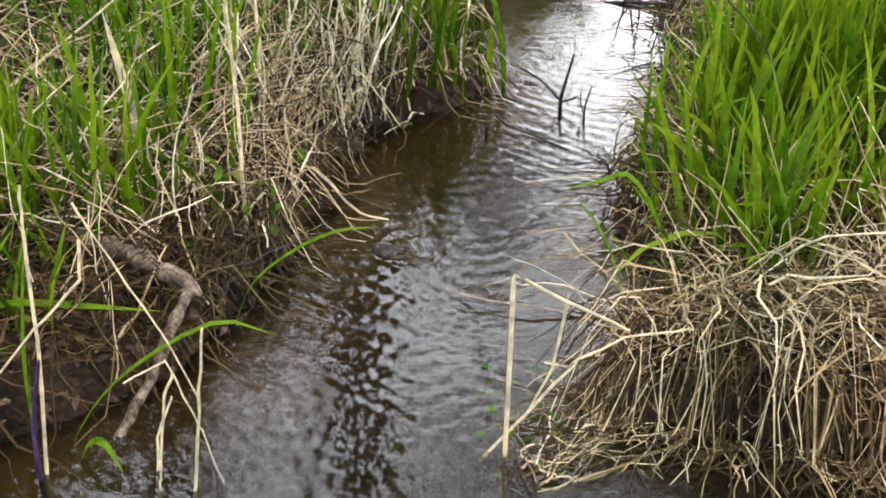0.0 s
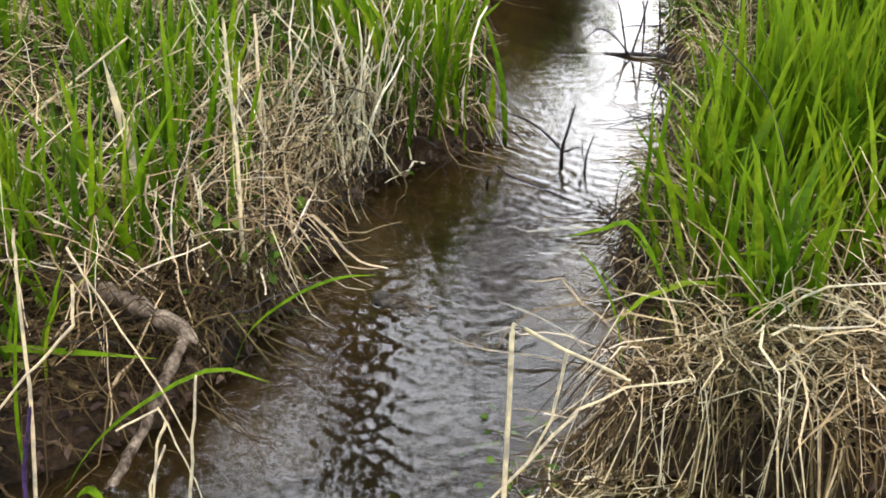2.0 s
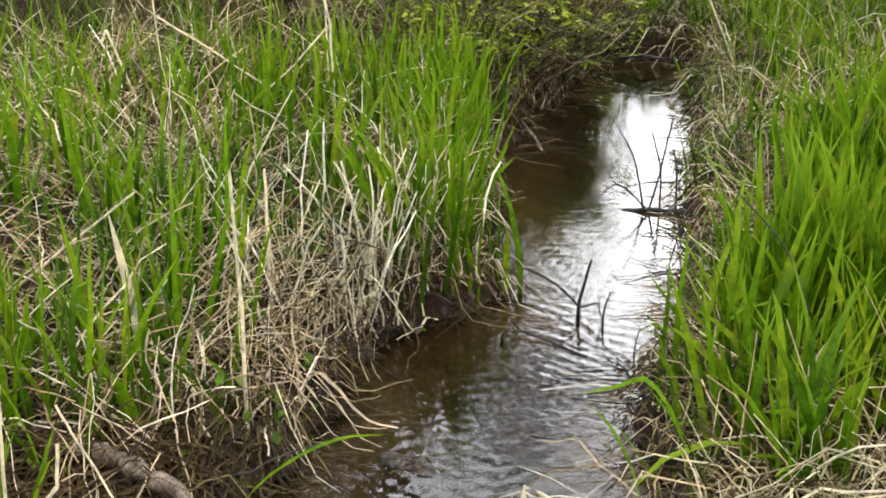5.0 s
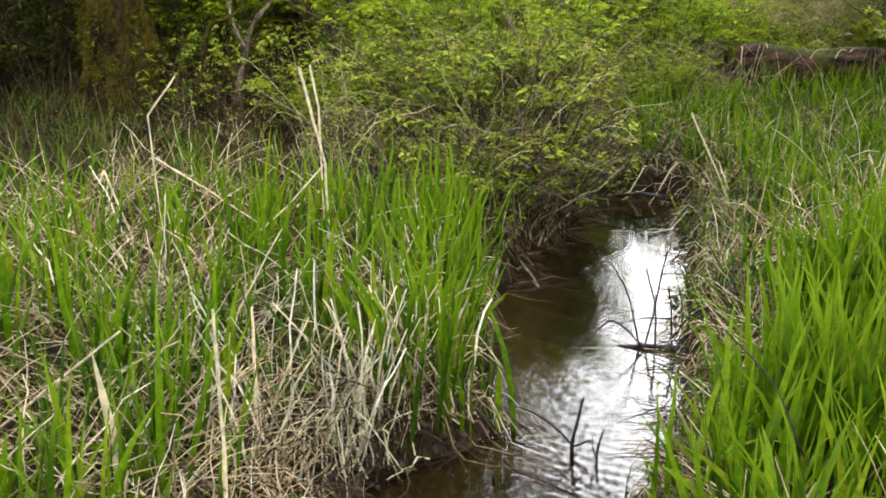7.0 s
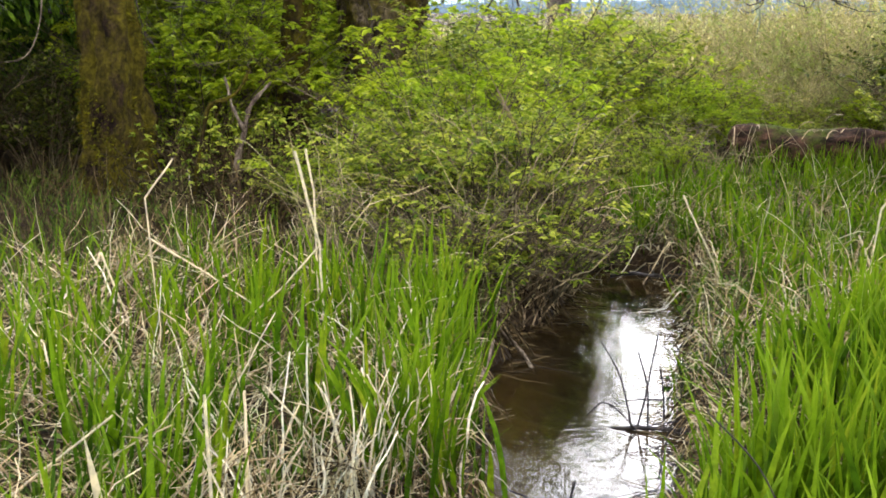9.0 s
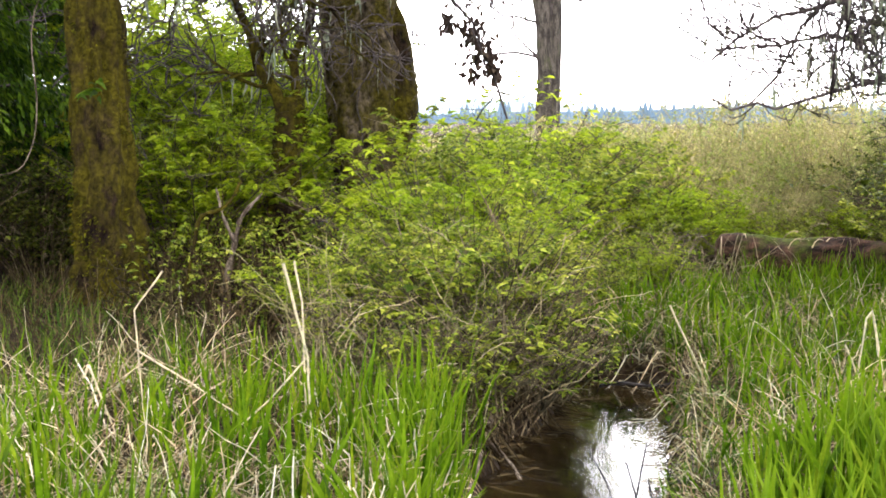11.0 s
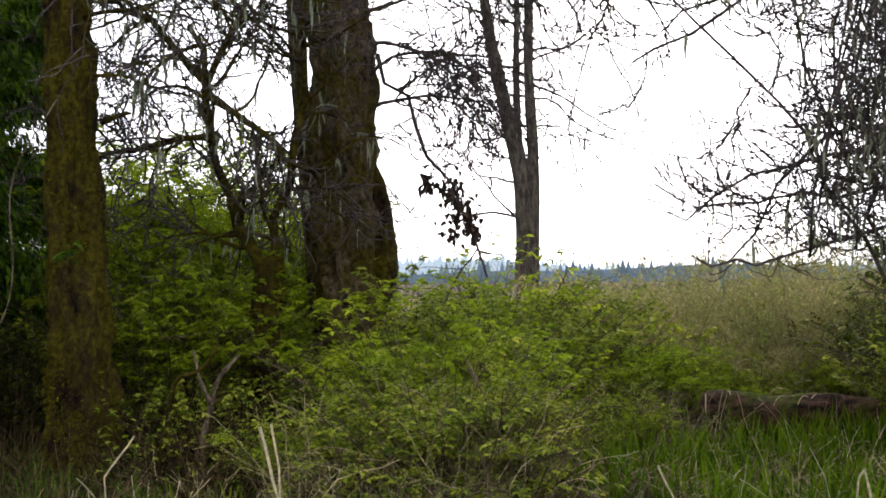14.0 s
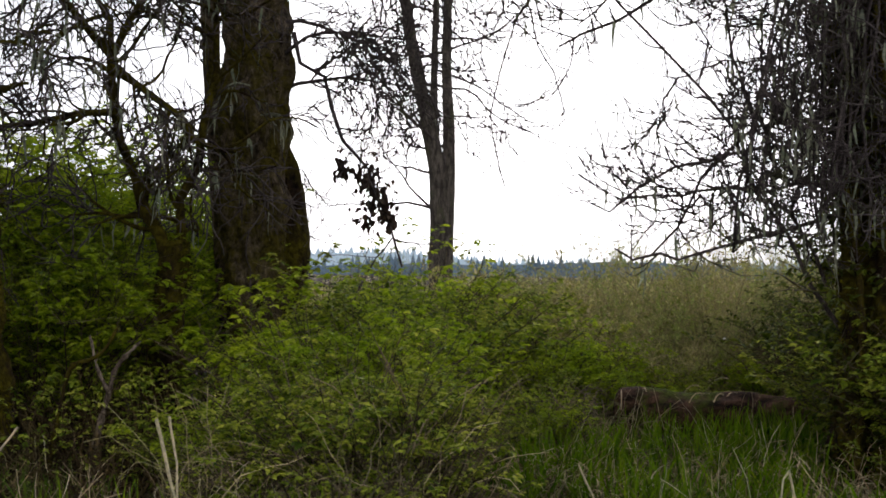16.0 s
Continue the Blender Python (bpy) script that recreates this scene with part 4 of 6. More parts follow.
spots = [(0.12, 5.95, 0.85, 3), (0.42, 6.3, 1.0, 3), (-0.1, 5.95, 0.75, 3), (0.02, 6.25, 1.0, 3), (0.3, 6.6, 1.1, 3), (-0.35, 6.4, 0.9, 3), (-0.55, 6.7, 0.6, 3), (-0.25, 6.9, 0.5, 0), (-0.6, 7.3, 0.45, 2), (-0.85, 7.7, 0.42, 0), (-2.0, 9.8, 0.6, 2), (0.55, 6.75, 0.8, 3), (-0.02, 7.1, 0.7, 0), (0.1, 6.9, 0.75, 1), (0.2, 7.4, 0.7, 0), (0.05, 8.1, 0.92, 2), (0.0, 7.9, 0.5, 1), (-1.95, 10.25, 1.2, 2), (-2.3, 10.1, 1.2, 2), (-1.9, 11.2, 1.3, 2), (0.3, 8.4, 0.75, 0), (1.05, 9.0, 0.36, 1), (1.5, 10.2, 0.5, 0),
         (-0.05, 9.3, 1.02, 2), (0.35, 9.7, 0.95, 2), (1.3, 13.2, 1.2, 0), (0.4, 10.7, 1.15, 1), (0.8, 12.6, 1.25, 2), (1.5, 12.4, 1.05, 0), (0.95, 10.4, 0.58, 2), (-3.2, 9.6, 0.75, 4), (-3.9, 9.3, 0.8, 4), (-4.6, 10.0, 0.9, 4), (-2.9, 10.4, 0.8, 4), (4.5, 8.4, 0.8, 1), (5.0, 9.0, 0.9, 0), (3.98, 9.1, 0.85, 0), (4.3, 9.3, 0.95, 1), (1.65, 9.4, 0.4, 2), (2.0, 11.6, 0.7, 2), (2.6, 12.3, 0.62, 2), (3.4, 12.4, 0.5, 0), (4.3, 12.2, 0.5, 2), (4.3, 10.3, 0.5, 4), (4.9, 10.8, 0.9, 4), (4.85, 11.5, 0.9, 4), (-3.75, 11.3, 0.95, 4), (-4.2, 12.4, 1.3, 4), (-3.5, 10.4, 0.7, 4),
         (3.62, 7.3, 0.5, 1), (4.1, 7.5, 0.95, 1), (3.85, 7.95, 0.7, 4), (4.4, 7.9, 1.2, 4), (4.3, 8.8, 1.2, 4), (3.75, 6.9, 0.4, 1), (4.2, 7.1, 0.55, 0), (4.55, 11.3, 0.8, 4), (4.9, 10.0, 1.0, 4), (2.9, 11.4, 0.35, 2), (2.4, 11.4, 0.5, 2), (3.5, 11.2, 0.35, 0),
         (2.2, 13.6, 0.72, 5), (3.1, 14.2, 0.95, 5), (4.2, 13.4, 0.98, 5), (5.2, 14.6, 1.1, 5), (6.2, 13.8, 0.98, 5), (2.6, 16.0, 0.8, 5), (4.4, 16.4, 1.12, 5), (6.6, 16.8, 1.0, 5), (3.4, 12.6, 0.6, 5), (4.9, 12.9, 0.75, 5), (2.1, 18.0, 0.8, 5), (0.9, 15.5, 0.85, 5)]
rng = np.random.default_rng(50)
first = [True] * 6
for sx, sy, sc, kd in spots:
    m = pose(*place_on(sx, sy), 0, 0, rng.uniform(0, 360))
    if first[kd]:
        kinds[kd].matrix_basis = m @ Matrix.Scale(sc, 4)
        first[kd] = False
    else:
        copy_thing(kinds[kd], m).scale = (sc, sc, sc)

tall = make_shrub(44, 1.2, 2.5, 60, 4300, LEAF_BRIGHT, 0.078, "tall fresh-leaved shrub behind the trees", 0.06, flat=0.22, upright=0.9)
tall_spots = [(-2.6, 12.2, 0.80), (-1.75, 11.9, 0.72), (-2.2, 11.5, 0.66), (-3.2, 13.6, 0.95), (-2.3, 14.8, 1.0), (-2.9, 11.2, 0.6), (-1.95, 10.6, 0.42), (-1.6, 10.9, 0.45), (-2.3, 10.4, 0.4), (-2.45, 13.0, 0.95), (-1.8, 12.7, 0.85), (-3.0, 12.6, 0.9), (-1.3, 12.4, 0.7)]
for n, (sx, sy, sc) in enumerate(tall_spots):
    m = pose(*place_on(sx, sy), 0, 0, rng.uniform(0, 360))
    if n == 0:
        tall.matrix_basis = m @ Matrix.Scale(sc, 4)
    else:
        copy_thing(tall, m).scale = (sc, sc, sc)


# ---------------------------------------------------------------- thicket and fields behind
def thicket(name, x0, x1, y0, y1, n, h0, h1, seed, label, leaves):
    rng = np.random.default_rng(seed)
    x, y = rng.uniform(x0, x1, n), rng.uniform(y0, y1, n)
    b = np.stack([x, y, ground_z(x, y) - 0.02], -1)
    p = arc_paths(rng, b, rng.uniform(0, 6.3, n), rng.uniform(0, 0.45, n), rng.uniform(h0, h1, n) * (0.85 + 0.22 * waves(x * 0.9, y * 0.5)), rng.uniform(-0.2, 0.9, n), 7, 0.03)
    arr = [tube_arrays(p, np.linspace(0.009, 0.003, 7)[None] * rng.uniform(0.6, 1.4, n)[:, None], 3)]
    m = n * 3
    ci, k = rng.integers(0, n, m), rng.integers(2, 6, m)
    q = arc_paths(rng, p[ci, k], rng.uniform(0, 6.3, m), rng.uniform(0.2, 1.2, m), rng.uniform(0.2, 0.6, m), rng.uniform(-0.4, 0.6, m), 4, 0.02)
    arr.append(tube_arrays(q, np.full((m, 4), 0.0028), 3))
    root = tagged(new(name, mesh_np(name, *joined(arr)[:2], THICKET)), label, "thicket", kind="stuff")
    c = rng.integers(0, m, leaves)
    pl = q[c, rng.integers(1, 4, leaves)] + rng.normal(0, 0.03, (leaves, 3))
    part("buds", leaf_arrays(rng, pl, rng.uniform(0.035, 0.085, leaves), rng.uniform(0, 6.3, leaves), rng.normal(0.3, 0.8, leaves), rng.normal(0, 0.8, leaves), small=True), BUDS, root)


thicket("thicket", 1.6, 9.0, 13.0, 19.0, 3000, 0.7, 1.45, 61, "tan and olive thicket of budding twigs", 50000)
thicket("thicket", -3.0, 16.0, 22.0, 32.0, 2200, 0.7, 1.35, 62, "tan and olive thicket of budding twigs", 40000)


# ---------------------------------------------------------------- the fallen log
def fallen_log():
    rng = np.random.default_rng(70)
    a, b = np.array([2.38, 10.7, 0.43]), np.array([4.6, 9.7, 0.41])
    root = thing("fallen_log", "rotting red-brown fallen log lying in the grass", "log")
    n, s = 26, 60
    u = np.linspace(0, 1, s)
    c = a + (b - a) * u[:, None]
    t = unit(b - a)
    sd = unit(np.cross(t, [0, 0, 1.0]))
    up = np.cross(sd, t)
    w = np.arange(n) * 2 * np.pi / n
    r = np.empty((s, n))
    for i in range(s):
        for j in range(n):
            r[i, j] = 0.185 * (1 + 0.2 * noise.fractal(Vector((math.cos(w[j]) * 1.1, math.sin(w[j]) * 1.1, u[i] * 5)), 0.9, 2.0, 4) + 0.06 * noise.noise(Vector((w[j] * 6, u[i] * 2, 4))))
    r[0] *= 0.02
    r[1] *= 0.75
    v = c[:, None] + sd * (np.cos(w)[None] * r)[..., None] + up * (np.sin(w)[None] * r)[..., None]
    v[0] += t * 0.04
    i, j = np.arange(s - 1)[:, None] * n, np.arange(n)[None]
    f = np.stack([i + j, i + (j + 1) % n, i + (j + 1) % n + n, i + j + n], -1).reshape(-1, 4)
    part("log_body", (v.reshape(-1, 3), f, np.repeat(u, n)), LOGWOOD, root)
    m = 16
    st = c[rng.integers(3, 50, m)] + np.stack([rng.normal(0, 0.08, m), rng.normal(-0.1, 0.06, m), np.full(m, 0.175)], -1)
    p = arc_paths(rng, st, rng.uniform(-2.6, -0.5, m), rng.uniform(0.6, 1.6, m), rng.uniform(0.1, 0.35, m), rng.uniform(0.8, 1.6, m), 5)
    for i in range(m):
        part("straw_blade", ribbon_arrays(p[i:i + 1], np.full((1, 5), 0.008), rng.normal(0, 1, (1, 3))), STRAW, root)


fallen_log()


# ---------------------------------------------------------------- grass
def scatter(rng, n, test, x0, x1, y0, y1):
    x, y = rng.uniform(x0, x1, n * 6), rng.uniform(y0, y1, n * 6)
    ok = rng.uniform(0, 1, n * 6) < test(x, y)
    x, y = x[ok][:n], y[ok][:n]
    return np.stack([x, y, ground_z(x, y) - 0.01], -1)


def clumps(x, y, f, cut):
    """Uneven cover: 0 to 1 by slow waves."""
    w = np.sin(f * x + 1.7 * np.sin(f * 0.6 * y)) * np.sin(f * 0.9 * y + 1.3 * np.sin(f * 0.7 * x + 2))
    return np.clip((w + cut) * 1.6, 0.04, 1)


def blades(name, rng, base, h0, h1, w0, w1, mat, label, lean=0.35, bend=0.9, s=6):
    n = len(base)
    p = arc_paths(rng, base, rng.uniform(0, 6.3, n), np.abs(rng.normal(0, lean, n)), rng.uniform(h0, h1, n), np.abs(rng.normal(0, bend, n)), s, 0.003)
    prof = np.interp(np.linspace(0, 1, s), [0, 0.3, 0.7, 1], [0.55, 1.0, 0.75, 0.03])
    a = rng.uniform(0, 6.3, n)
    arr = ribbon_arrays(p, prof[None] * rng.uniform(w0, w1, n)[:, None], np.stack([np.cos(a), np.sin(a), 0 * a], -1), 0.25)
    return tagged(new(name, mesh_np(name, *arr[:2], mat, arr[2])), label, "grass", kind="stuff")


def tufts(rng, centres, low, high, spread_by):
    """Blade bases gathered round tuft centres."""
    k = rng.integers(low, high, len(centres))
    b = np.repeat(centres, k, 0)
    b[:, :2] += rng.normal(0, spread_by, (len(b), 2))
    b[:, 2] = ground_z(b[:, 0], b[:, 1]) - 0.01
    return b


def straws(name, rng, base, l0, l1, r0, r1, mat, label, lean=(0.2, 1.3), bend=(0.0, 1.2), azim=None, s=7, wob=0.007, fringe=0.03):
    n = len(base)
    az = rng.uniform(0, 6.3, n) if azim is None else azim
    p = arc_paths(rng, base, az, rng.uniform(*lean, n), rng.uniform(l0, l1, n), rng.uniform(*bend, n), s, wob)
    floor = ground_z(p[..., 0], p[..., 1])
    p[..., 2] = np.maximum(p[..., 2], np.maximum(floor, 0.0) + 0.004 + 0.03 * rng.uniform(0, 1, (n, 1)))
    over = np.maximum(np.minimum(p[..., 0] - edge_left(p[..., 1]), edge_right(p[..., 1]) - p[..., 0]), 0)
    p[..., 2] = np.maximum(p[..., 2] - over * 1.6, np.where(over > 0.01, 0.006, -1))
    reach = over.max(1)
    keep = (reach < 0.05) | (rng.uniform(0, 1, n) < fringe)
    p = p[keep]
    n = len(p)
    half = n // 2
    flat = rng.uniform(r0 * 1.6, r1 * 2.9, n - half)
    a = rng.uniform(0, 6.3, n - half)
    arr = joined([tube_arrays(p[:half], np.linspace(1, 0.5, s)[None] * rng.uniform(r0, r1, half)[:, None], 4),
                  ribbon_arrays(p[half:], np.linspace(1, 0.4, s)[None] * flat[:, None], np.stack([np.cos(a), np.sin(a), 0.3 + 0 * a], -1), 0.3)])
    return tagged(new(name, mesh_np(name, *arr[:2], mat, arr[2])), label, "dead grass", kind="stuff")


rng = np.random.default_rng(80)


def on_left(x, y):
    return (edge_left(y) - x > 0.03).astype(float)


def on_right(x, y):
    return (x - edge_right(y) > 0.03).astype(float)


# the bank with the mixed straw and reed grass
b = scatter(rng, 2300, lambda x, y: (edge_left(y) - x > 0.12) * clumps(x, y, 4.0, 0.5) * np.interp(y, [4.0, 5.0], [1.0, 0.35]), -2.2, 0.25, 2.4, 6.2)
b[:, 2] += rng.uniform(0.0, 0.09, len(b))
straws("straw_mat", rng, b, 0.15, 0.5, 0.0014, 0.0032, STRAW,
       "tangled mat of pale dead straw on the bank", (0.55, 1.5), (0.0, 1.0))
# under layer: its colour also holds the shade in the gaps
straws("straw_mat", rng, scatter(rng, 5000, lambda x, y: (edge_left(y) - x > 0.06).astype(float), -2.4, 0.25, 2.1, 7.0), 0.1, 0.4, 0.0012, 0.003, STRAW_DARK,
       "rotting brown straw on the bank, darkened for shade between blades", (0.5, 1.55), (0.0, 0.8))
straws("standing_straw", rng, scatter(rng, 230, lambda x, y: (edge_left(y) - x > 0.1) * clumps(x, y, 5.0, 0.3), -2.4, 0.25, 2.1, 6.2), 0.2, 0.5, 0.002, 0.0042, STRAW,
       "pale dead stalks standing among the green reeds", (0.1, 1.2), (0.0, 0.6))
blades("reed_grass", rng, tufts(rng, scatter(rng, 145, lambda x, y: on_left(x, y) * (0.25 + 0.75 * clumps(x, y, 5.0, 0.4)) * ((x < -0.6) | (y > 3.7)) * (y > 2.4) * ((y < 4.6) | (x > -0.9)), -2.2, 0.25, 2.4, 5.4), 3, 9, 0.04), 0.24, 0.56, 0.010, 0.026, GREEN,
       "upright bright green reed grass on the bank", 0.15, 0.4)
blades("reed_grass", rng, tufts(rng, scatter(rng, 70, lambda x, y: (edge_left(y) - x > 0.22) * (y < 3.8), -1.6, -0.3, 2.4, 3.8), 2, 5, 0.04), 0.2, 0.46, 0.006, 0.015, GREEN_DULL,
       "thin dull green reeds among the straw", 0.2, 0.6)
blades("meadow_grass", rng, scatter(rng, 1700, lambda x, y: on_left(x, y) * clumps(x, y, 3.0, 0.35), -3.4, -0.2, 5.4, 9.6), 0.10, 0.28, 0.005, 0.011, GREEN_DULL,
       "soft green grass under the trees", 0.35, 0.9)
# colour lowered to paint in the shade below shrubs and trees
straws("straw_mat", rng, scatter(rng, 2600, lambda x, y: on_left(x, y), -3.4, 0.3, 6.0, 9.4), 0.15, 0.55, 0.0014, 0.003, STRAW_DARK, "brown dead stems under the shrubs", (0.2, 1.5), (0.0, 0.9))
straws("straw_mat", rng, scatter(rng, 420, lambda x, y: on_left(x, y) * clumps(x, y, 3.0, 0.4), -1.9, 0.2, 5.6, 8.0), 0.15, 0.5, 0.0016, 0.0038, STRAW, "dull straw leaning under the trees", (0.2, 1.4), (0.0, 0.9))
# reeds crowding the edge of the bank
b = scatter(rng, 120, lambda x, y: ((edge_left(y) - x > 0.0) & (edge_left(y) - x < 0.28)).astype(float), -0.6, 0.3, 3.45, 5.6)
blades("reed_grass", rng, b, 0.34, 0.60, 0.013, 0.026, GREEN, "tall bright green reed grass at the water's edge", 0.15, 0.45)
# stems hanging over the edge of the bank into the brook
y = np.concatenate([rng.uniform(2.6, 3.3, 30), rng.normal(3.5, 0.12, 50), rng.normal(2.9, 0.05, 16), rng.uniform(4.0, 6.2, 36)])
x = edge_left(y) - rng.uniform(0.02, 0.16, len(y))
b = np.stack([x, y, ground_z(x, y) + 0.02], -1)
straws("hanging_straw", rng, b, 0.18, 0.42, 0.0014, 0.003, STRAW, "pale stems standing and drooping at the water's edge", (0.0, 0.45), (0.2, 1.7), rng.normal(-0.7, 1.2, len(y)), fringe=0.0)

# the bank with the lush grass and the straw tussock
straws("straw_tussock", rng, scatter(rng, 760, lambda x, y: (x - edge_right(y) > 0.04) * clumps(x, y, 7.0, 0.5), 0.1, 1.7, 1.7, 2.28), 0.12, 0.52, 0.0010, 0.0038, STRAW,
       "thick tussock of pale dead straw overhanging the brook", (0.3, 1.55), (0.0, 1.6), wob=0.013)
x = rng.uniform(0.28, 1.25, 210)
y = np.maximum(np.interp(x, [0.3, 0.95, 1.6], [1.98, 1.78, 1.3]), 1.5) + rng.uniform(-0.05, 0.2, 210)
b = np.stack([x, y, ground_z(x, y) + rng.uniform(0.0, 0.08, 210)], -1)
straws("hanging_straw", rng, b, 0.06, 0.30, 0.0009, 0.0026, STRAW, "pale straw hanging from the tussock to the water", (0.5, 1.6), (0.0, 1.8), rng.normal(3.95, 1.9, 210), wob=0.014, fringe=0.7)
straws("straw_mat", rng, scatter(rng, 2700, lambda x, y: (x - edge_right(y) > 0.1) * clumps(x, y, 5.0, 0.5), 0.3, 3.4, 2.4, 9.5), 0.12, 0.45, 0.0013, 0.003, STRAW,
       "pale straw lying under the green grass", (0.7, 1.5), (0.0, 0.7))
straws("straw_mat", rng, scatter(rng, 4600, lambda x, y: (x - edge_right(y) > 0.05).astype(float), 0.2, 3.4, 1.4, 9.5), 0.1, 0.4, 0.0012, 0.003, STRAW_DARK,
       "rotting brown straw on the bank, darkened for shade between blades", (0.5, 1.55), (0.0, 0.8))
blades("reed_grass", rng, tufts(rng, scatter(rng, 92, lambda x, y: (x - edge_right(y) > np.interp(y, [2.9, 3.5], [0.3, 0.45])) * (0.3 + 0.7 * clumps(x, y, 5.0, 0.5)), 0.7, 2.2, 2.7, 4.2), 10, 22, 0.05), 0.35, 0.66, 0.014, 0.030, GREEN,
       "lush bright green grass on the bank", 0.13, 0.42)
blades("reed_grass", rng, tufts(rng, scatter(rng, 70, lambda x, y: (x - edge_right(y) > 0.22) * (0.3 + 0.7 * clumps(x, y, 5.0, 0.4)), 0.9, 2.8, 4.0, 7.2), 5, 13, 0.05), 0.2, 0.42, 0.012, 0.026, GREEN,
       "clumps of bright green grass on the bank", 0.16, 0.5)
blades("reed_grass", rng, scatter(rng, 120, lambda x, y: (x - edge_right(y) > 0.02).astype(float), 0.4, 1.5, 2.3, 3.6), 0.25, 0.5, 0.009, 0.02, GREEN,
       "scattered green reeds at the water's edge", 0.3, 0.9)
blades("meadow_grass", rng, tufts(rng, scatter(rng, 310, lambda x, y: (x - edge_right(y) > 0.1) * clumps(x, y, 3.0, 0.3), 0.8, 4.8, 4.8, 11.0), 5, 13, 0.06), 0.14, 0.40, 0.008, 0.018, GREEN,
       "green meadow grass beside the brook", 0.3, 0.9)
straws("standing_straw", rng, scatter(rng, 260, lambda x, y: on_right(x, y), 1.0, 4.0, 4.5, 10.0), 0.3, 0.6, 0.0014, 0.003, STRAW, "single pale stalks in the meadow grass", (0.05, 0.9), (0.0, 0.6))

b = scatter(rng, 60, lambda x, y: (x - edge_right(y) > 0.12).astype(float), 0.55, 1.7, 2.2, 2.95)
blades("reed_grass", rng, tufts(rng, b, 4, 9, 0.04), 0.25, 0.55, 0.012, 0.026, GREEN, "bright green grass behind the straw tussock", 0.25, 0.8)
# bleached stems upright along the bank's edge
y = np.concatenate([rng.normal(3.42, 0.14, 90), rng.uniform(2.5, 3.3, 34), rng.uniform(3.8, 5.0, 24)])
x = edge_left(y) - np.abs(rng.normal(0.0, 0.16, len(y)))
b = np.stack([x, y, ground_z(x, y) - 0.01], -1)
straws("bleached_stems", rng, b, 0.25, 0.5, 0.0026, 0.0052, BLEACHED, "bleached upright stems along the muddy bank", (0.0, 0.6), (0.0, 0.5), rng.normal(-0.5, 1.6, len(y)), fringe=0.0)
b = scatter(rng, 80, lambda x, y: (edge_left(y) - x > 0.08) * clumps(x, y, 4.0, 0.5), -2.0, 0.1, 2.3, 5.0)
straws("bleached_stems", rng, b, 0.25, 0.6, 0.0016, 0.0036, BLEACHED, "long bleached stems leaning among the reeds", (0.3, 1.3), (0.0, 0.5), fringe=0.0)

# fresh grass crowding the front of the log
b = scatter(rng, 90, lambda x, y: (x - edge_right(y) > 0.1).astype(float), 1.7, 4.0, 8.3, 9.9)
blades("meadow_grass", rng, tufts(rng, b, 6, 13, 0.06), 0.2, 0.42, 0.008, 0.018, GREEN, "tall fresh grass in front of the log", 0.2, 0.6)
# patchy green grass between the straw further up the bank
b = scatter(rng, 75, lambda x, y: (edge_left(y) - x > 0.1).astype(float), -2.3, 0.1, 4.5, 6.3)
blades("meadow_grass", rng, tufts(rng, b, 4, 9, 0.05), 0.18, 0.42, 0.007, 0.017, GREEN, "patchy green grass between the straw", 0.2, 0.6)
# withered tufts drooping in the meadow grass
c = scatter(rng, 85, lambda x, y: (x - edge_right(y) > 0.1) * (0.2 + 0.8 * clumps(x, y, 3.5, 0.5)), 1.0, 3.8, 4.6, 9.6)
straws("withered_grass", rng, tufts(rng, c, 6, 14, 0.06) + [0, 0, 0.05], 0.2, 0.42, 0.0014, 0.0034, STRAW, "withered straw tufts drooping in the meadow grass", (0.1, 1.2), (0.5, 2.0), fringe=0.3)
# leafy herbs between the grass
c = scatter(rng, 320, lambda x, y: (x - edge_right(y) > 0.02) * clumps(x, y, 4.0, 0.4), 0.8, 4.0, 3.6, 9.5)
pl = tufts(rng, c, 10, 26, 0.07)
pl[:, 2] += rng.uniform(0.02, 0.2, len(pl))
n = len(pl)
arr = leaf_arrays(rng, pl, rng.uniform(0.015, 0.042, n), rng.uniform(0, 6.3, n), rng.normal(0.3, 0.5, n), rng.normal(0, 0.5, n), 0.5)
tagged(new("herbs", mesh_np("herbs", *arr[:2], GREEN_DULL, arr[2])), "low leafy green herbs between the grass", "herbs", kind="stuff")
c = scatter(rng, 70, lambda x, y: (edge_left(y) - x > 0.05) * clumps(x, y, 4.0, 0.4), -2.0, 0.2, 2.4, 5.6)
pl = tufts(rng, c, 8, 20, 0.06)
pl[:, 2] += rng.uniform(0.02, 0.16, len(pl))
n = len(pl)
arr = leaf_arrays(rng, pl, rng.uniform(0.02, 0.05, n), rng.uniform(0, 6.3, n), rng.normal(0.3, 0.5, n), rng.normal(0, 0.5, n), 0.5)
tagged(new("herbs", mesh_np("herbs", *arr[:2], GREEN_DULL, arr[2])), "low dull green herbs among the straw", "herbs", kind="stuff")

# litter, dark stems and small weeds on the bare mud of the banks
y = rng.uniform(1.7, 6.5, 1500)
left = rng.uniform(0, 1, 1500) < 0.6
x = np.where(left, edge_left(y) - rng.uniform(0.0, 0.35, 1500), edge_right(y) + rng.uniform(0.0, 0.3, 1500))
b = np.stack([x, y, ground_z(x, y)], -1)
straws("bank_litter", rng, b, 0.05, 0.26, 0.001, 0.003, STRAW_DARK, "dark wet stems stuck to the muddy bank", (0.9, 1.6), (-0.3, 0.7))
n = 1600
y = rng.uniform(1.7, 6.5, n)
left = rng.uniform(0, 1, n) < 0.6
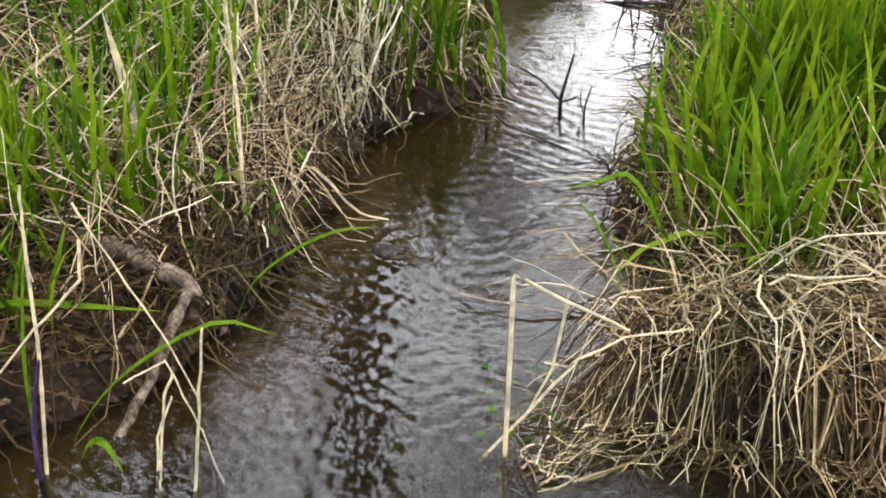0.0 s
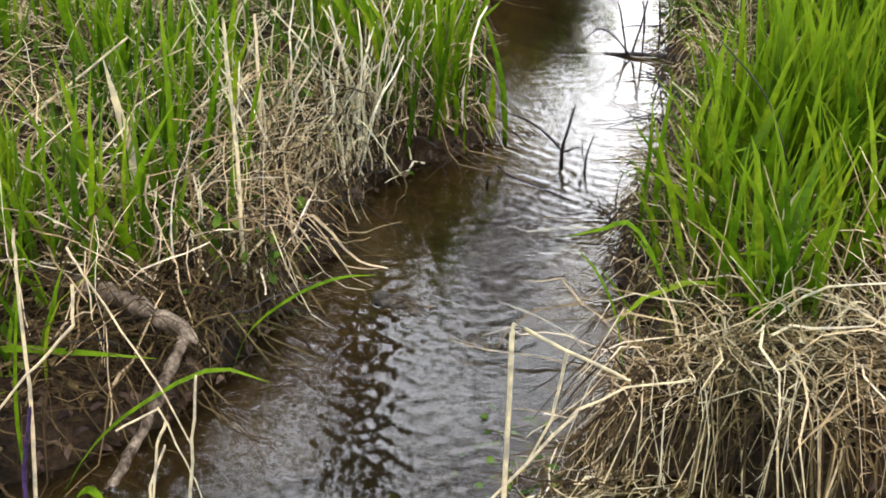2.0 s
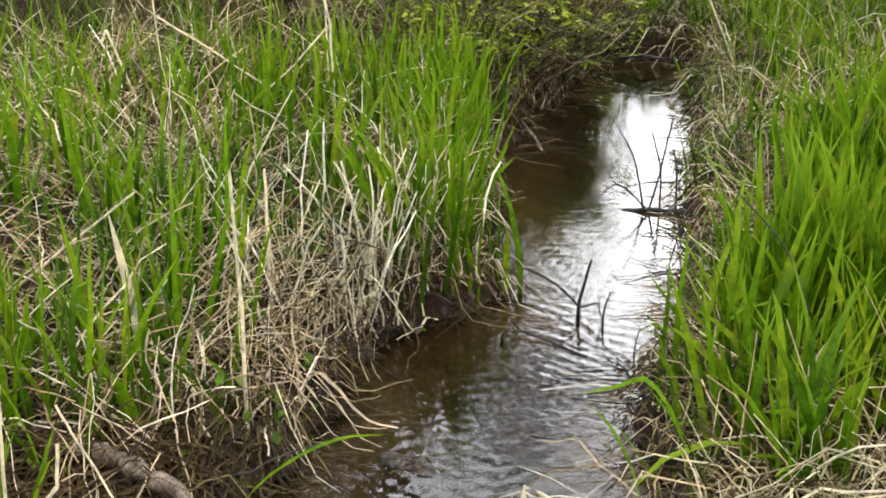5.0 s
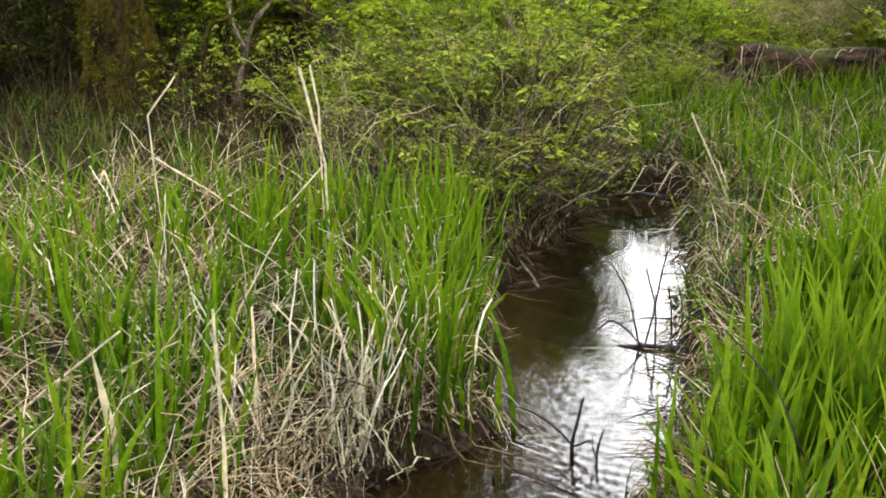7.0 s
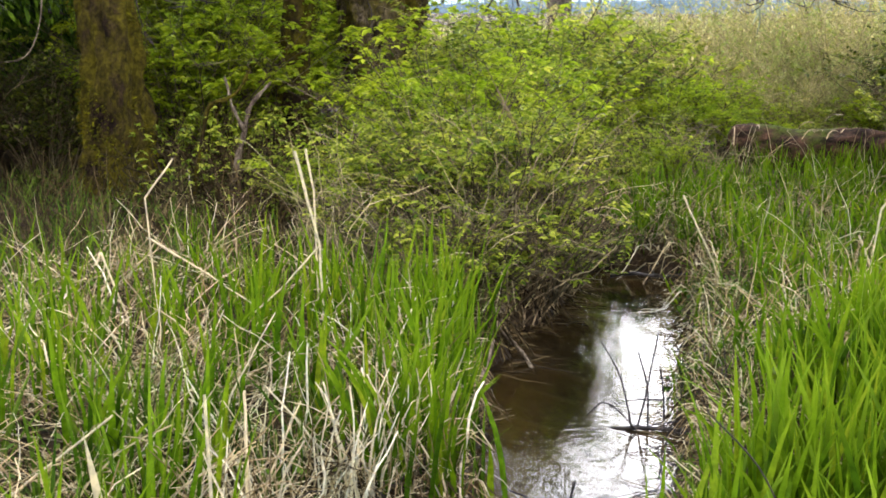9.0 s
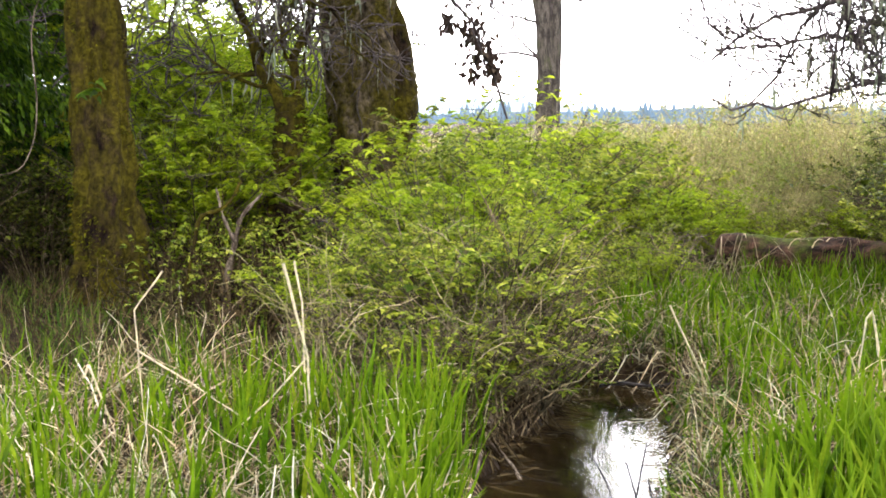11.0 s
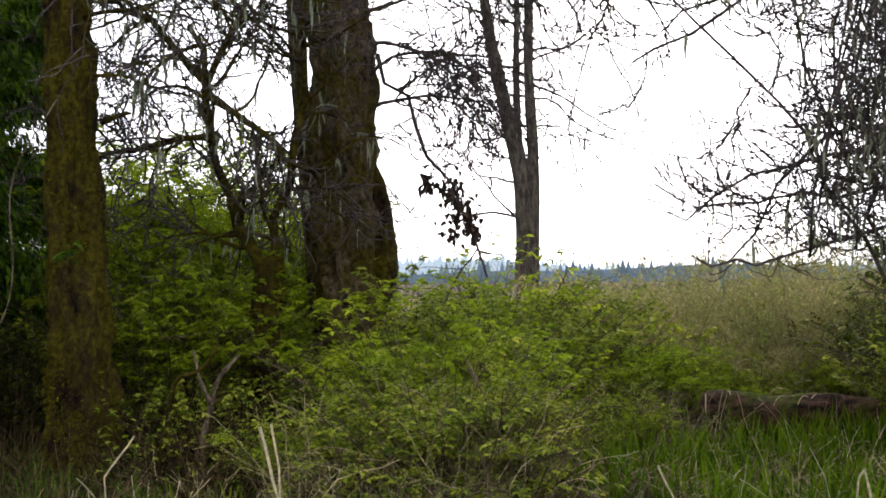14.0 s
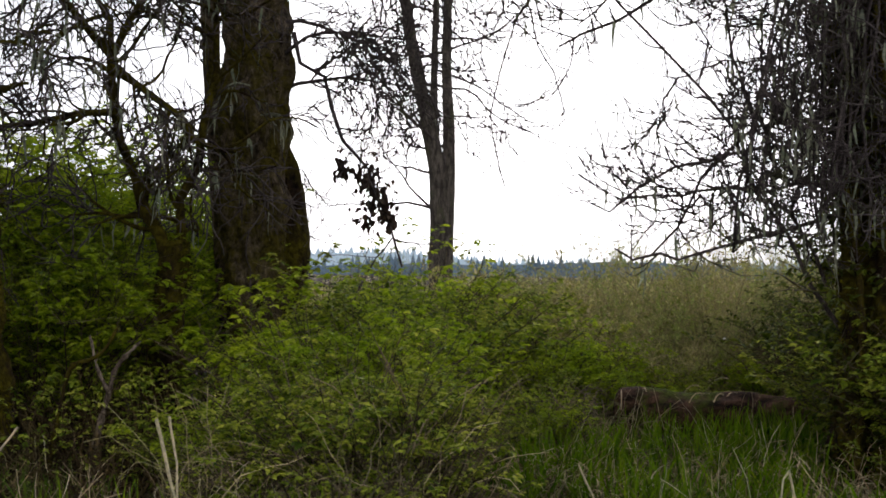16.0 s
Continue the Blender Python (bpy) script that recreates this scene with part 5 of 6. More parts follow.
x = np.where(left, edge_left(y) - rng.uniform(0.0, 0.6, n), edge_right(y) + rng.uniform(0.0, 0.5, n))
pl = np.stack([x, y, ground_z(x, y) + rng.uniform(0.003, 0.03, n)], -1)
arr = leaf_arrays(rng, pl, rng.uniform(0.012, 0.035, n), rng.uniform(0, 6.3, n), rng.normal(0.1, 0.3, n), rng.normal(0, 0.4, n), 0.7)
tagged(new("leaf_litter", mesh_np("leaf_litter", *arr[:2], STRAW_DARK, arr[2])), "small brown leaves littering the mud", "litter", kind="stuff")
c = scatter(rng, 60, lambda x, y: ((edge_left(y) - x > 0.0) & (edge_left(y) - x < 0.5)).astype(float), -1.6, 0.2, 1.8, 4.5)
pl = tufts(rng, c, 4, 12, 0.03) + [0, 0, 0.03]
n = len(pl)
arr = leaf_arrays(rng, pl, rng.uniform(0.02, 0.05, n), rng.uniform(0, 6.3, n), rng.normal(0.3, 0.4, n), rng.normal(0, 0.4, n), 0.5)
tagged(new("weeds", mesh_np("weeds", *arr[:2], GREEN_DULL, arr[2])), "small green weeds sprouting from the mud", "weeds", kind="stuff")
# reeds and dead stems rising from the muddy inlet
c = scatter(rng, 7, lambda x, y: np.ones_like(x), -1.25, -0.80, 1.75, 2.15)
blades("reed_grass", rng, tufts(rng, c, 3, 7, 0.03), 0.25, 0.5, 0.010, 0.020, GREEN, "green reeds rising from the muddy inlet", 0.25, 0.8)
straws("standing_straw", rng, scatter(rng, 22, lambda x, y: np.ones_like(x), -1.25, -0.6, 1.75, 2.3), 0.15, 0.4, 0.0016, 0.003, STRAW, "pale dead stems rising from the muddy inlet", (0.05, 0.7), (0.0, 0.8))
# drowned weed in the shallow water
n = 130
pl = np.stack([rng.normal(0.12, 0.07, n), rng.normal(1.98, 0.09, n), rng.uniform(-0.02, 0.004, n)], -1)
arr = leaf_arrays(rng, pl, rng.uniform(0.012, 0.03, n), rng.uniform(0, 6.3, n), rng.normal(0, 0.2, n), rng.normal(0, 0.2, n), 0.7)
tagged(new("water_weed", mesh_np("water_weed", *arr[:2], GREEN_DULL, arr[2])), "green water weed afloat in the shallow brook", "weeds", kind="stuff")

# grass, straw and stems leaning over the lush bank's edge
y = rng.uniform(2.5, 6.8, 48)
x = edge_right(y) + rng.uniform(0.0, 0.18, 48)
c = np.stack([x, y, 0 * x], -1)
bb = tufts(rng, c, 3, 8, 0.03)
blades("reed_grass", rng, bb, 0.10, 0.28, 0.006, 0.016, GREEN, "green grass leaning over the water's edge", 0.45, 1.0)
y = np.repeat(rng.uniform(2.4, 6.9, 64), 9) + rng.normal(0, 0.06, 576)
x = edge_right(y) + rng.uniform(-0.02, 0.22, 576)
b = np.stack([x, y, ground_z(x, y) + rng.uniform(0.0, 0.08, 576)], -1)
straws("hanging_straw", rng, b, 0.1, 0.32, 0.0012, 0.0028, STRAW, "tangled pale straw along the water's edge", (0.6, 1.6), (0.0, 1.3), np.repeat(rng.normal(3.3, 1.1, 64), 9) + rng.normal(0, 0.5, 576), fringe=0.5)
y = np.repeat(rng.uniform(2.4, 6.9, 50), 9) + rng.normal(0, 0.05, 450)
x = edge_right(y) + rng.uniform(-0.08, 0.15, 450)
b = np.stack([x, y, ground_z(x, y) + rng.uniform(0.0, 0.06, 450)], -1)
straws("bank_litter", rng, b, 0.08, 0.3, 0.0012, 0.003, STRAW_DARK, "dark wet stems along the water's edge", (0.7, 1.6), (0.0, 1.2), np.repeat(rng.normal(3.3, 1.3, 50), 9) + rng.normal(0, 0.5, 450), fringe=0.8)
# brown straw whose dark colour also paints the tussock's shaded hollow
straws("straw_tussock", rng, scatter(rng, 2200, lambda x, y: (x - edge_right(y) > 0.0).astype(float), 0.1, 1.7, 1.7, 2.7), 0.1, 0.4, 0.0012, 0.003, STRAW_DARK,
       "brown rotting straw, shade-darkened, inside the tussock", (0.6, 1.6), (0.0, 1.2), fringe=0.5)

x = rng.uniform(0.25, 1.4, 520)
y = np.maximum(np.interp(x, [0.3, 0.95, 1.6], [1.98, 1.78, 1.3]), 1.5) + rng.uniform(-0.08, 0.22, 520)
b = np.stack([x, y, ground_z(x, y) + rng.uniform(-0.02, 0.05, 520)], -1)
straws("hanging_straw", rng, b, 0.06, 0.3, 0.0014, 0.004, STRAW_DARK, "brown rotting straw, shade-darkened, on the tussock's wet foot", (0.7, 1.7), (0.2, 1.5), rng.normal(4.0, 1.3, 520), fringe=0.7)
# dark twigs and roots tangled along both edges of the water
n = 230
y = np.concatenate([rng.uniform(2.4, 5.6, 140), rng.uniform(2.2, 3.6, 90)])
x = np.where(np.arange(n) < 140, edge_right(y) + rng.uniform(-0.06, 0.12, n), edge_left(y) - rng.uniform(-0.02, 0.2, n))
b = np.stack([x, y, np.maximum(ground_z(x, y), 0) + rng.uniform(0.0, 0.05, n)], -1)
p = arc_paths(rng, b, rng.uniform(0, 6.3, n), rng.uniform(0.3, 1.7, n), rng.uniform(0.06, 0.32, n), rng.uniform(-0.6, 0.9, n), 7, 0.008)
p[..., 2] = np.maximum(p[..., 2], 0.003)
arr = tube_arrays(p, np.linspace(1, 0.4, 7)[None] * rng.uniform(0.0016, 0.0042, n)[:, None], 4)
tagged(new("twig_tangle", mesh_np("twig_tangle", *arr[:2], WET_WOOD, arr[2])), "dark wet twigs and roots tangled at the water's edge", "twigs", kind="stuff")
# sodden leaves and clods on the bare banks
n = 2600
y = rng.uniform(1.7, 4.6, n)
left = rng.uniform(0, 1, n) < 0.62
x = np.where(left, edge_left(y) - rng.uniform(-0.04, 0.3, n), edge_right(y) + rng.uniform(-0.04, 0.25, n))
pl = np.stack([x, y, np.maximum(ground_z(x, y), 0) + rng.uniform(0.001, 0.02, n)], -1)
arr = leaf_arrays(rng, pl, rng.uniform(0.012, 0.045, n), rng.uniform(0, 6.3, n), rng.normal(0.1, 0.5, n), rng.normal(0, 0.6, n), 0.5, 0.5)
tagged(new("leaf_litter", mesh_np("leaf_litter", *arr[:2], LEAF_DRY, arr[2])), "sodden dark leaves matted on the mud", "litter", kind="stuff")

# dead grass and fresh blades closing the head of the pool
x, y = rng.uniform(0.35, 1.7, 620), rng.uniform(6.75, 8.6, 620)
b = np.stack([x, y, np.maximum(ground_z(x, y), 0) - 0.01], -1)
b = b[np.minimum(b[:, 0] - edge_left(b[:, 1]), edge_right(b[:, 1]) - b[:, 0]) < 0.1]
straws("straw_mat", rng, b, 0.12, 0.42, 0.0018, 0.0045, STRAW, "dead grass drooping at the head of the pool", (0.3, 1.5), (0.2, 1.5), rng.normal(4.6, 1.2, len(b)), fringe=0.8)
x, y = rng.uniform(0.35, 1.7, 700), rng.uniform(6.75, 8.6, 700)
b = np.stack([x, y, np.maximum(ground_z(x, y), 0) - 0.01], -1)
b = b[np.minimum(b[:, 0] - edge_left(b[:, 1]), edge_right(b[:, 1]) - b[:, 0]) < 0.1]
straws("bank_litter", rng, b, 0.12, 0.42, 0.0018, 0.0045, STRAW_DARK, "brown stems and roots at the head of the pool", (0.3, 1.6), (0.2, 1.5), rng.normal(4.6, 1.4, len(b)), fringe=0.8)
x, y = rng.uniform(0.7, 1.9, 60), rng.uniform(7.2, 9.0, 60)
c = np.stack([x, y, ground_z(x, y)], -1)
c = c[np.minimum(c[:, 0] - edge_left(c[:, 1]), edge_right(c[:, 1]) - c[:, 0]) < -0.02]
blades("reed_grass", rng, tufts(rng, c, 6, 14, 0.05), 0.18, 0.42, 0.01, 0.02, GREEN, "green grass at the head of the pool", 0.25, 0.8)

# straw, roots and small leaves hiding the faces of both banks
n = 1500
y = rng.uniform(2.5, 7.0, n)
x = np.where(np.arange(n) < 950, edge_right(y) + rng.uniform(-0.01, 0.26, n), edge_left(np.minimum(y, 4.6)) - rng.uniform(-0.01, 0.14, n))
y = np.where(np.arange(n) < 950, y, np.minimum(y, 4.6) + rng.normal(0, 0.02, n))
b = np.stack([x, y, np.maximum(ground_z(x, y), 0) + rng.uniform(0.0, 0.03, n)], -1)
half = rng.uniform(0, 1, n) < 0.5
for mat, pick, label in ((STRAW, half, "short pale straw matted on the bank's face"), (STRAW_DARK, ~half, "short brown roots and straw matted on the bank's face")):
    straws("bank_straw", rng, b[pick], 0.06, 0.24, 0.0014, 0.0038, mat, label, (0.4, 1.7), (0.0, 1.4), fringe=0.45)
y = rng.uniform(2.5, 7.0, 110)
x = edge_right(y) + rng.uniform(0.0, 0.22, 110)
pl = tufts(rng, np.stack([x, y, 0 * x], -1), 6, 16, 0.04)
pl[:, 2] = np.maximum(pl[:, 2], 0) + rng.uniform(0.02, 0.1, len(pl))
n = len(pl)
arr = leaf_arrays(rng, pl, rng.uniform(0.02, 0.05, n), rng.uniform(0, 6.3, n), rng.normal(0.3, 0.5, n), rng.normal(0, 0.5, n), 0.5)
tagged(new("herbs", mesh_np("herbs", *arr[:2], GREEN_DULL, arr[2])), "small dark green herbs on the bank's face", "herbs", kind="stuff")

# rough grass all round, out of the walker's sight
def around(x, y):
    return ((np.maximum(edge_left(y) - x, x - edge_right(y)) > 0.1) & ((y < 1.6) | (np.abs(x) > 0.35 * y + 1.2))).astype(float)


b = scatter(rng, 2700, around, -8, 8, -5, 13)
blades("meadow_grass", rng, tufts(rng, b, 4, 9, 0.07), 0.15, 0.45, 0.006, 0.014, GREEN_DULL, "rough green grass beside the brook", 0.35, 0.9, 5)
straws("straw_mat", rng, scatter(rng, 5200, around, -8, 8, -5, 13), 0.15, 0.5, 0.0015, 0.003, STRAW, "pale dead straw in the rough grass", (0.3, 1.5), (0.0, 0.9), s=5)

# straw spilling over the front of the tussock
n = 180
x = rng.uniform(0.28, 1.35, n)
y = np.maximum(np.interp(x, [0.3, 0.95, 1.6], [2.0, 1.80, 1.35]), 1.5) + rng.uniform(0.0, 0.22, n)
b = np.stack([x, y, ground_z(x, y) + rng.uniform(0.02, 0.12, n)], -1)
straws("hanging_straw", rng, b, 0.08, 0.36, 0.0007, 0.0023, STRAW, "pale straw spilling over the front of the tussock", (0.5, 1.7), (0.0, 2.0), rng.normal(4.1, 1.3, n), wob=0.022, fringe=1.0)
# broad dead blades, bent and crossing, over the tussock's brow
n = 120
x = rng.uniform(0.30, 1.35, n)
y = np.maximum(np.interp(x, [0.3, 0.95, 1.6], [2.0, 1.80, 1.35]), 1.5) + rng.uniform(0.02, 0.32, n)
b = np.stack([x, y, ground_z(x, y) + rng.uniform(0.02, 0.08, n)], -1)
p = arc_paths(rng, b, rng.normal(4.1, 1.1, n), rng.uniform(0.7, 1.5, n), rng.uniform(0.2, 0.48, n), rng.uniform(0.4, 2.2, n), 8, 0.014)
w = np.array([0.7, 1.0, 1.0, 0.95, 0.9, 0.75, 0.5, 0.1])[None] * rng.uniform(0.003, 0.0085, n)[:, None]
arr = ribbon_arrays(p, w, rng.normal(0, 1, (n, 3)), 0.3)
tagged(new("dead_blades", mesh_np("dead_blades", *arr[:2], STRAW, arr[2])), "broad dead grass blades bent over the tussock", "straw", kind="stuff")
# green reeds crowding the corner of the bank and the inlet
c = scatter(rng, 16, lambda x, y: ((edge_left(y) - x > 0.0) & (edge_left(y) - x < 0.2)).astype(float), -0.7, 0.1, 3.45, 4.1)
blades("reed_grass", rng, tufts(rng, c, 3, 6, 0.03), 0.3, 0.58, 0.013, 0.026, GREEN, "green reeds crowding the corner of the bank", 0.2, 0.6)
c = scatter(rng, 26, lambda x, y: (edge_left(y) - x > 0.0).astype(float), -1.35, -0.55, 2.0, 2.9)
blades("reed_grass", rng, tufts(rng, c, 1, 4, 0.03), 0.25, 0.55, 0.010, 0.020, GREEN, "long green reeds leaning over the driftwood", 0.35, 0.9)
# loose straw sliding off the tussock's flank into the shallows
for n, mat, label in ((70, STRAW, "loose pale straw sliding into the shallows"), (110, STRAW_DARK, "loose brown straw sliding into the shallows")):
    u = rng.uniform(0, 1, n)
    x, y = 0.08 + 0.24 * u + rng.normal(0, 0.03, n), 1.74 + 0.3 * u + rng.normal(0, 0.04, n)
    b = np.stack([x, y, 0.005 + 0.09 * u * rng.uniform(0, 1, n)], -1)
    straws("hanging_straw", rng, b, 0.06, 0.24, 0.0008, 0.0024, mat, label, (1.1, 1.6), (-0.2, 0.6), rng.normal(0.9, 0.6, n), wob=0.012, fringe=1.0)
# dead stems trailing down the face of the bank to the water
y = rng.uniform(2.65, 3.75, 260)
x = edge_left(y) - rng.uniform(0.0, 0.3, 260)
b = np.stack([x, y, ground_z(x, y) + rng.uniform(0.0, 0.05, 260)], -1)
straws("hanging_straw", rng, b, 0.1, 0.36, 0.0011, 0.0026, STRAW, "thin pale stems trailing down the muddy bank", (0.2, 1.7), (0.3, 1.8), rng.normal(-0.6, 1.1, 260), wob=0.01, fringe=0.4)
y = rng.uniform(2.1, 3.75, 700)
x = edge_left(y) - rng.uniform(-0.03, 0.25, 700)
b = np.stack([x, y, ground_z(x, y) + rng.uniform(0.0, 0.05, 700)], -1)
straws("bank_litter", rng, b, 0.08, 0.3, 0.0011, 0.0028, STRAW_DARK, "brown rotting stems, shade-darkened, trailing down the muddy bank", (0.4, 1.7), (0.0, 1.8), rng.normal(-0.6, 1.2, 700), wob=0.01, fringe=0.3)
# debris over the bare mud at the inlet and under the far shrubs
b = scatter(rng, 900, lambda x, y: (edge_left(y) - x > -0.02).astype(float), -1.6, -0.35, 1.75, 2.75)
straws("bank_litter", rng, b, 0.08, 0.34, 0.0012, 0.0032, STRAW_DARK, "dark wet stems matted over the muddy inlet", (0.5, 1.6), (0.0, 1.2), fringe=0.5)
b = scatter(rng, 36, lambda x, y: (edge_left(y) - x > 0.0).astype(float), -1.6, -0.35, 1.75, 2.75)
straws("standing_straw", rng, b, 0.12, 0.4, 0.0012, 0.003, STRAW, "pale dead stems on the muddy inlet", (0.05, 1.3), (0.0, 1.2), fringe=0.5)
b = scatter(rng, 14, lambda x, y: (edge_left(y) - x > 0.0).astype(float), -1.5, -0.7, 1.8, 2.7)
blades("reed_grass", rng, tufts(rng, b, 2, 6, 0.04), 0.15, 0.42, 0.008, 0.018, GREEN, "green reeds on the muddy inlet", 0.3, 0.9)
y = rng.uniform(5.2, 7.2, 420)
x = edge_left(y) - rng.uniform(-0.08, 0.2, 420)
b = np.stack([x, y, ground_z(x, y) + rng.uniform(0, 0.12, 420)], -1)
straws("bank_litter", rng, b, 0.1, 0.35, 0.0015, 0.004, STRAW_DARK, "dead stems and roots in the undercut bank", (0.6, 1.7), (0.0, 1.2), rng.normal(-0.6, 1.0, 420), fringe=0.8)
b = scatter(rng, 90, lambda x, y: (edge_left(y) - x > 0.3).astype(float), -3.2, -0.4, 4.7, 7.8)
blades("meadow_grass", rng, tufts(rng, b, 4, 10, 0.06), 0.12, 0.32, 0.007, 0.015, GREEN_DULL, "green grass among the dead stems", 0.3, 0.9)


# ---------------------------------------------------------------- undergrowth at the feet of the trees
rng = np.random.default_rng(90)
n = 900
x, y = rng.uniform(-2.1, -0.5, n), rng.uniform(7.6, 9.8, n)
b = np.stack([x, y, ground_z(x, y)], -1)
p = arc_paths(rng, b, rng.uniform(0, 6.3, n), rng.uniform(0.1, 1.1, n), rng.uniform(0.15, 0.5, n) + np.interp(y, [7.8, 9.6], [0.0, 0.6]) * rng.uniform(0.0, 1, n), rng.uniform(-0.8, 1.2, n), 7, 0.045)
arr = tube_arrays(p, np.linspace(0.005, 0.0015, 7)[None] * rng.uniform(0.5, 1.8, n)[:, None], 4)
# the shade-darkened straw colour stands in for the gloom below the trees
tagged(new("dead_brush", mesh_np("dead_brush", *arr[:2], STRAW_DARK, arr[2])), "tangle of dead brown stems below the trees", "brush", kind="stuff")
n = 1150
x, y = rng.triangular(-1.0, 0.45, 0.75, n), rng.uniform(5.9, 7.6, n)
ok = edge_left(y) - x > -0.05
b = np.stack([x, y, ground_z(x, y)], -1)[ok]
n = len(b)
p = arc_paths(rng, b, rng.uniform(0, 6.3, n), rng.uniform(0.05, 0.6, n), (rng.uniform(0.3, 0.85, n) + np.interp(y[ok], [6.0, 7.2], [0.0, 0.35])) * np.interp(b[:, 0], [-0.8, 0.1], [0.4, 1.0]) * rng.uniform(0.6, 1.1, n), rng.uniform(0, 2.0, n), 7, 0.03)
arr = tube_arrays(p, np.linspace(0.004, 0.0015, 7)[None] * rng.uniform(0.6, 1.6, n)[:, None], 4)
tagged(new("dead_brush", mesh_np("dead_brush", *arr[:2], DRY_STEM, arr[2])), "dry brown stems drooping from the bank under the brambles", "brush", kind="stuff")


n = 260
x, y = rng.uniform(-0.8, 1.0, n), rng.uniform(5.9, 8.0, n)
ok = edge_left(y) - x > 0.0
b = np.stack([x, y, ground_z(x, y)], -1)[ok]
n = len(b)
p = arc_paths(rng, b, rng.uniform(0, 6.3, n), rng.uniform(0.05, 0.5, n), rng.uniform(0.4, 0.95, n), rng.uniform(0.2, 2.6, n), 9, 0.02)
arr = tube_arrays(p, np.linspace(0.0026, 0.0014, 9)[None] * rng.uniform(0.6, 1.4, n)[:, None], 4)
tagged(new("dead_brush", mesh_np("dead_brush", *arr[:2], THICKET, arr[2])), "pale dry stems arching out of the brambles", "brush", kind="stuff")


# dry stems arching over at the end of the log
n = 170
x, y = rng.normal(1.75, 0.3, n), rng.normal(9.5, 0.25, n)
b = np.stack([x, y, ground_z(x, y)], -1)
p = arc_paths(rng, b, rng.uniform(0, 6.3, n), rng.uniform(0.0, 0.4, n), rng.uniform(0.35, 0.85, n), rng.uniform(1.0, 2.9, n), 9, 0.02)
arr = tube_arrays(p, np.linspace(0.003, 0.0014, 9)[None] * rng.uniform(0.6, 1.5, n)[:, None], 4)
tagged(new("dead_brush", mesh_np("dead_brush", *arr[:2], DRY_STEM, arr[2])), "dry brown stems arching over beside the log", "brush", kind="stuff")


# leafy bits and twigs among the dead stems
n = 1300
pl = np.stack([rng.uniform(-2.0, -0.5, n), rng.uniform(7.5, 9.8, n), 0 * np.zeros(n)], -1)
pl[:, 2] = ground_z(pl[:, 0], pl[:, 1]) + rng.uniform(0.02, 0.75, n) ** 1.3
arr = sprays(rng, pl, rng.uniform(0, 6.3, n), rng.uniform(0.025, 0.055, n))
tagged(new("undergrowth", mesh_np("undergrowth", *arr[:2], LEAF, arr[2])), "small green leaves among the dead stems", "undergrowth", kind="stuff")


def stick(name, label, category, lines, radius, mat, group="", sides=7, seed=1, knob=0.12):
    """A knobbly stick: the first line is the thing, forks are its parts."""
    rng = np.random.default_rng(seed)
    root = None
    for k, ln in enumerate(lines):
        p = spline(ln, 22)
        p += np.cumsum(rng.normal(0, radius * 0.10, p.shape), 0) * np.linspace(0, 1, 22)[:, None]
        r = radius * (1.0 if k == 0 else 0.6) * np.linspace(1.0, 0.55, 22) * (1 + knob * rng.normal(0, 1, 22))
        r[-1] *= 0.35
        v, f, a = tube_arrays(p[None], r[None], sides)
        ob = new(name if k == 0 else "fork", mesh_np(name, v, f, mat, a))
        if k == 0:
            root = tagged(ob, label, category, group)
        else:
            ob.parent = root
    return root


stick("driftwood", "grey-brown broken branch jutting from the muddy bank", "branch",
      [[(-0.98, 2.42, 0.20), (-0.80, 2.32, 0.20), (-0.68, 2.25, 0.185), (-0.58, 2.19, 0.16)], [(-0.62, 2.22, 0.17), (-0.65, 2.12, 0.13), (-0.69, 2.00, 0.07), (-0.76, 1.92, -0.03)]], 0.026, DEADWOOD, seed=3, knob=0.2)
stick("driftwood", "pale barkless stick lying on the straw tussock", "branch", [[(0.55, 2.06, 0.20), (0.70, 2.06, 0.215), (0.85, 2.05, 0.21), (1.0, 2.05, 0.20)]], 0.012, PALE_WOOD, seed=4)
stick("water_twig", "dark forked twig standing in the brook", "twig",
      [[(0.335, 3.55, -0.05), (0.33, 3.52, 0.04), (0.345, 3.5, 0.12), (0.365, 3.5, 0.20)], [(0.33, 3.52, 0.03), (0.28, 3.5, 0.09), (0.22, 3.5, 0.135), (0.15, 3.5, 0.16)], [(0.33, 3.53, 0.02), (0.36, 3.51, 0.04), (0.38, 3.5, 0.05)]], 0.007, WET_WOOD, "twigs in the water", 6, 5)
stick("water_twig", "dark thin twig standing in the brook", "twig", [[(0.40, 3.47, -0.03), (0.40, 3.46, 0.04), (0.415, 3.45, 0.11)], [(0.40, 3.47, 0.0), (0.385, 3.46, 0.05), (0.38, 3.46, 0.09)]], 0.0045, WET_WOOD, "twigs in the water", 5, 6)
stick("water_twig", "thin dark twig floating on the brook", "twig", [[(0.12, 3.40, 0.03), (0.15, 3.37, 0.015), (0.24, 3.31, 0.006), (0.33, 3.22, 0.004)]], 0.004, WET_WOOD, "twigs in the water", 5, 7)
stick("water_twig", "small dark twig stub poking from the brook", "twig", [[(0.085, 3.34, -0.02), (0.085, 3.335, 0.015), (0.09, 3.33, 0.03)]], 0.005, WET_WOOD, "twigs in the water", 5, 8)
stick("sunken_branch", "dark wet branch lying across the brook", "branch",
      [[(1.12, 4.25, 0.04), (0.98, 4.36, 0.016), (0.83, 4.47, 0.012), (0.70, 4.5, 0.008), (0.62, 4.53, -0.004), (0.45, 4.6, -0.03)]], 0.011, WET_WOOD, "", 7, 9)
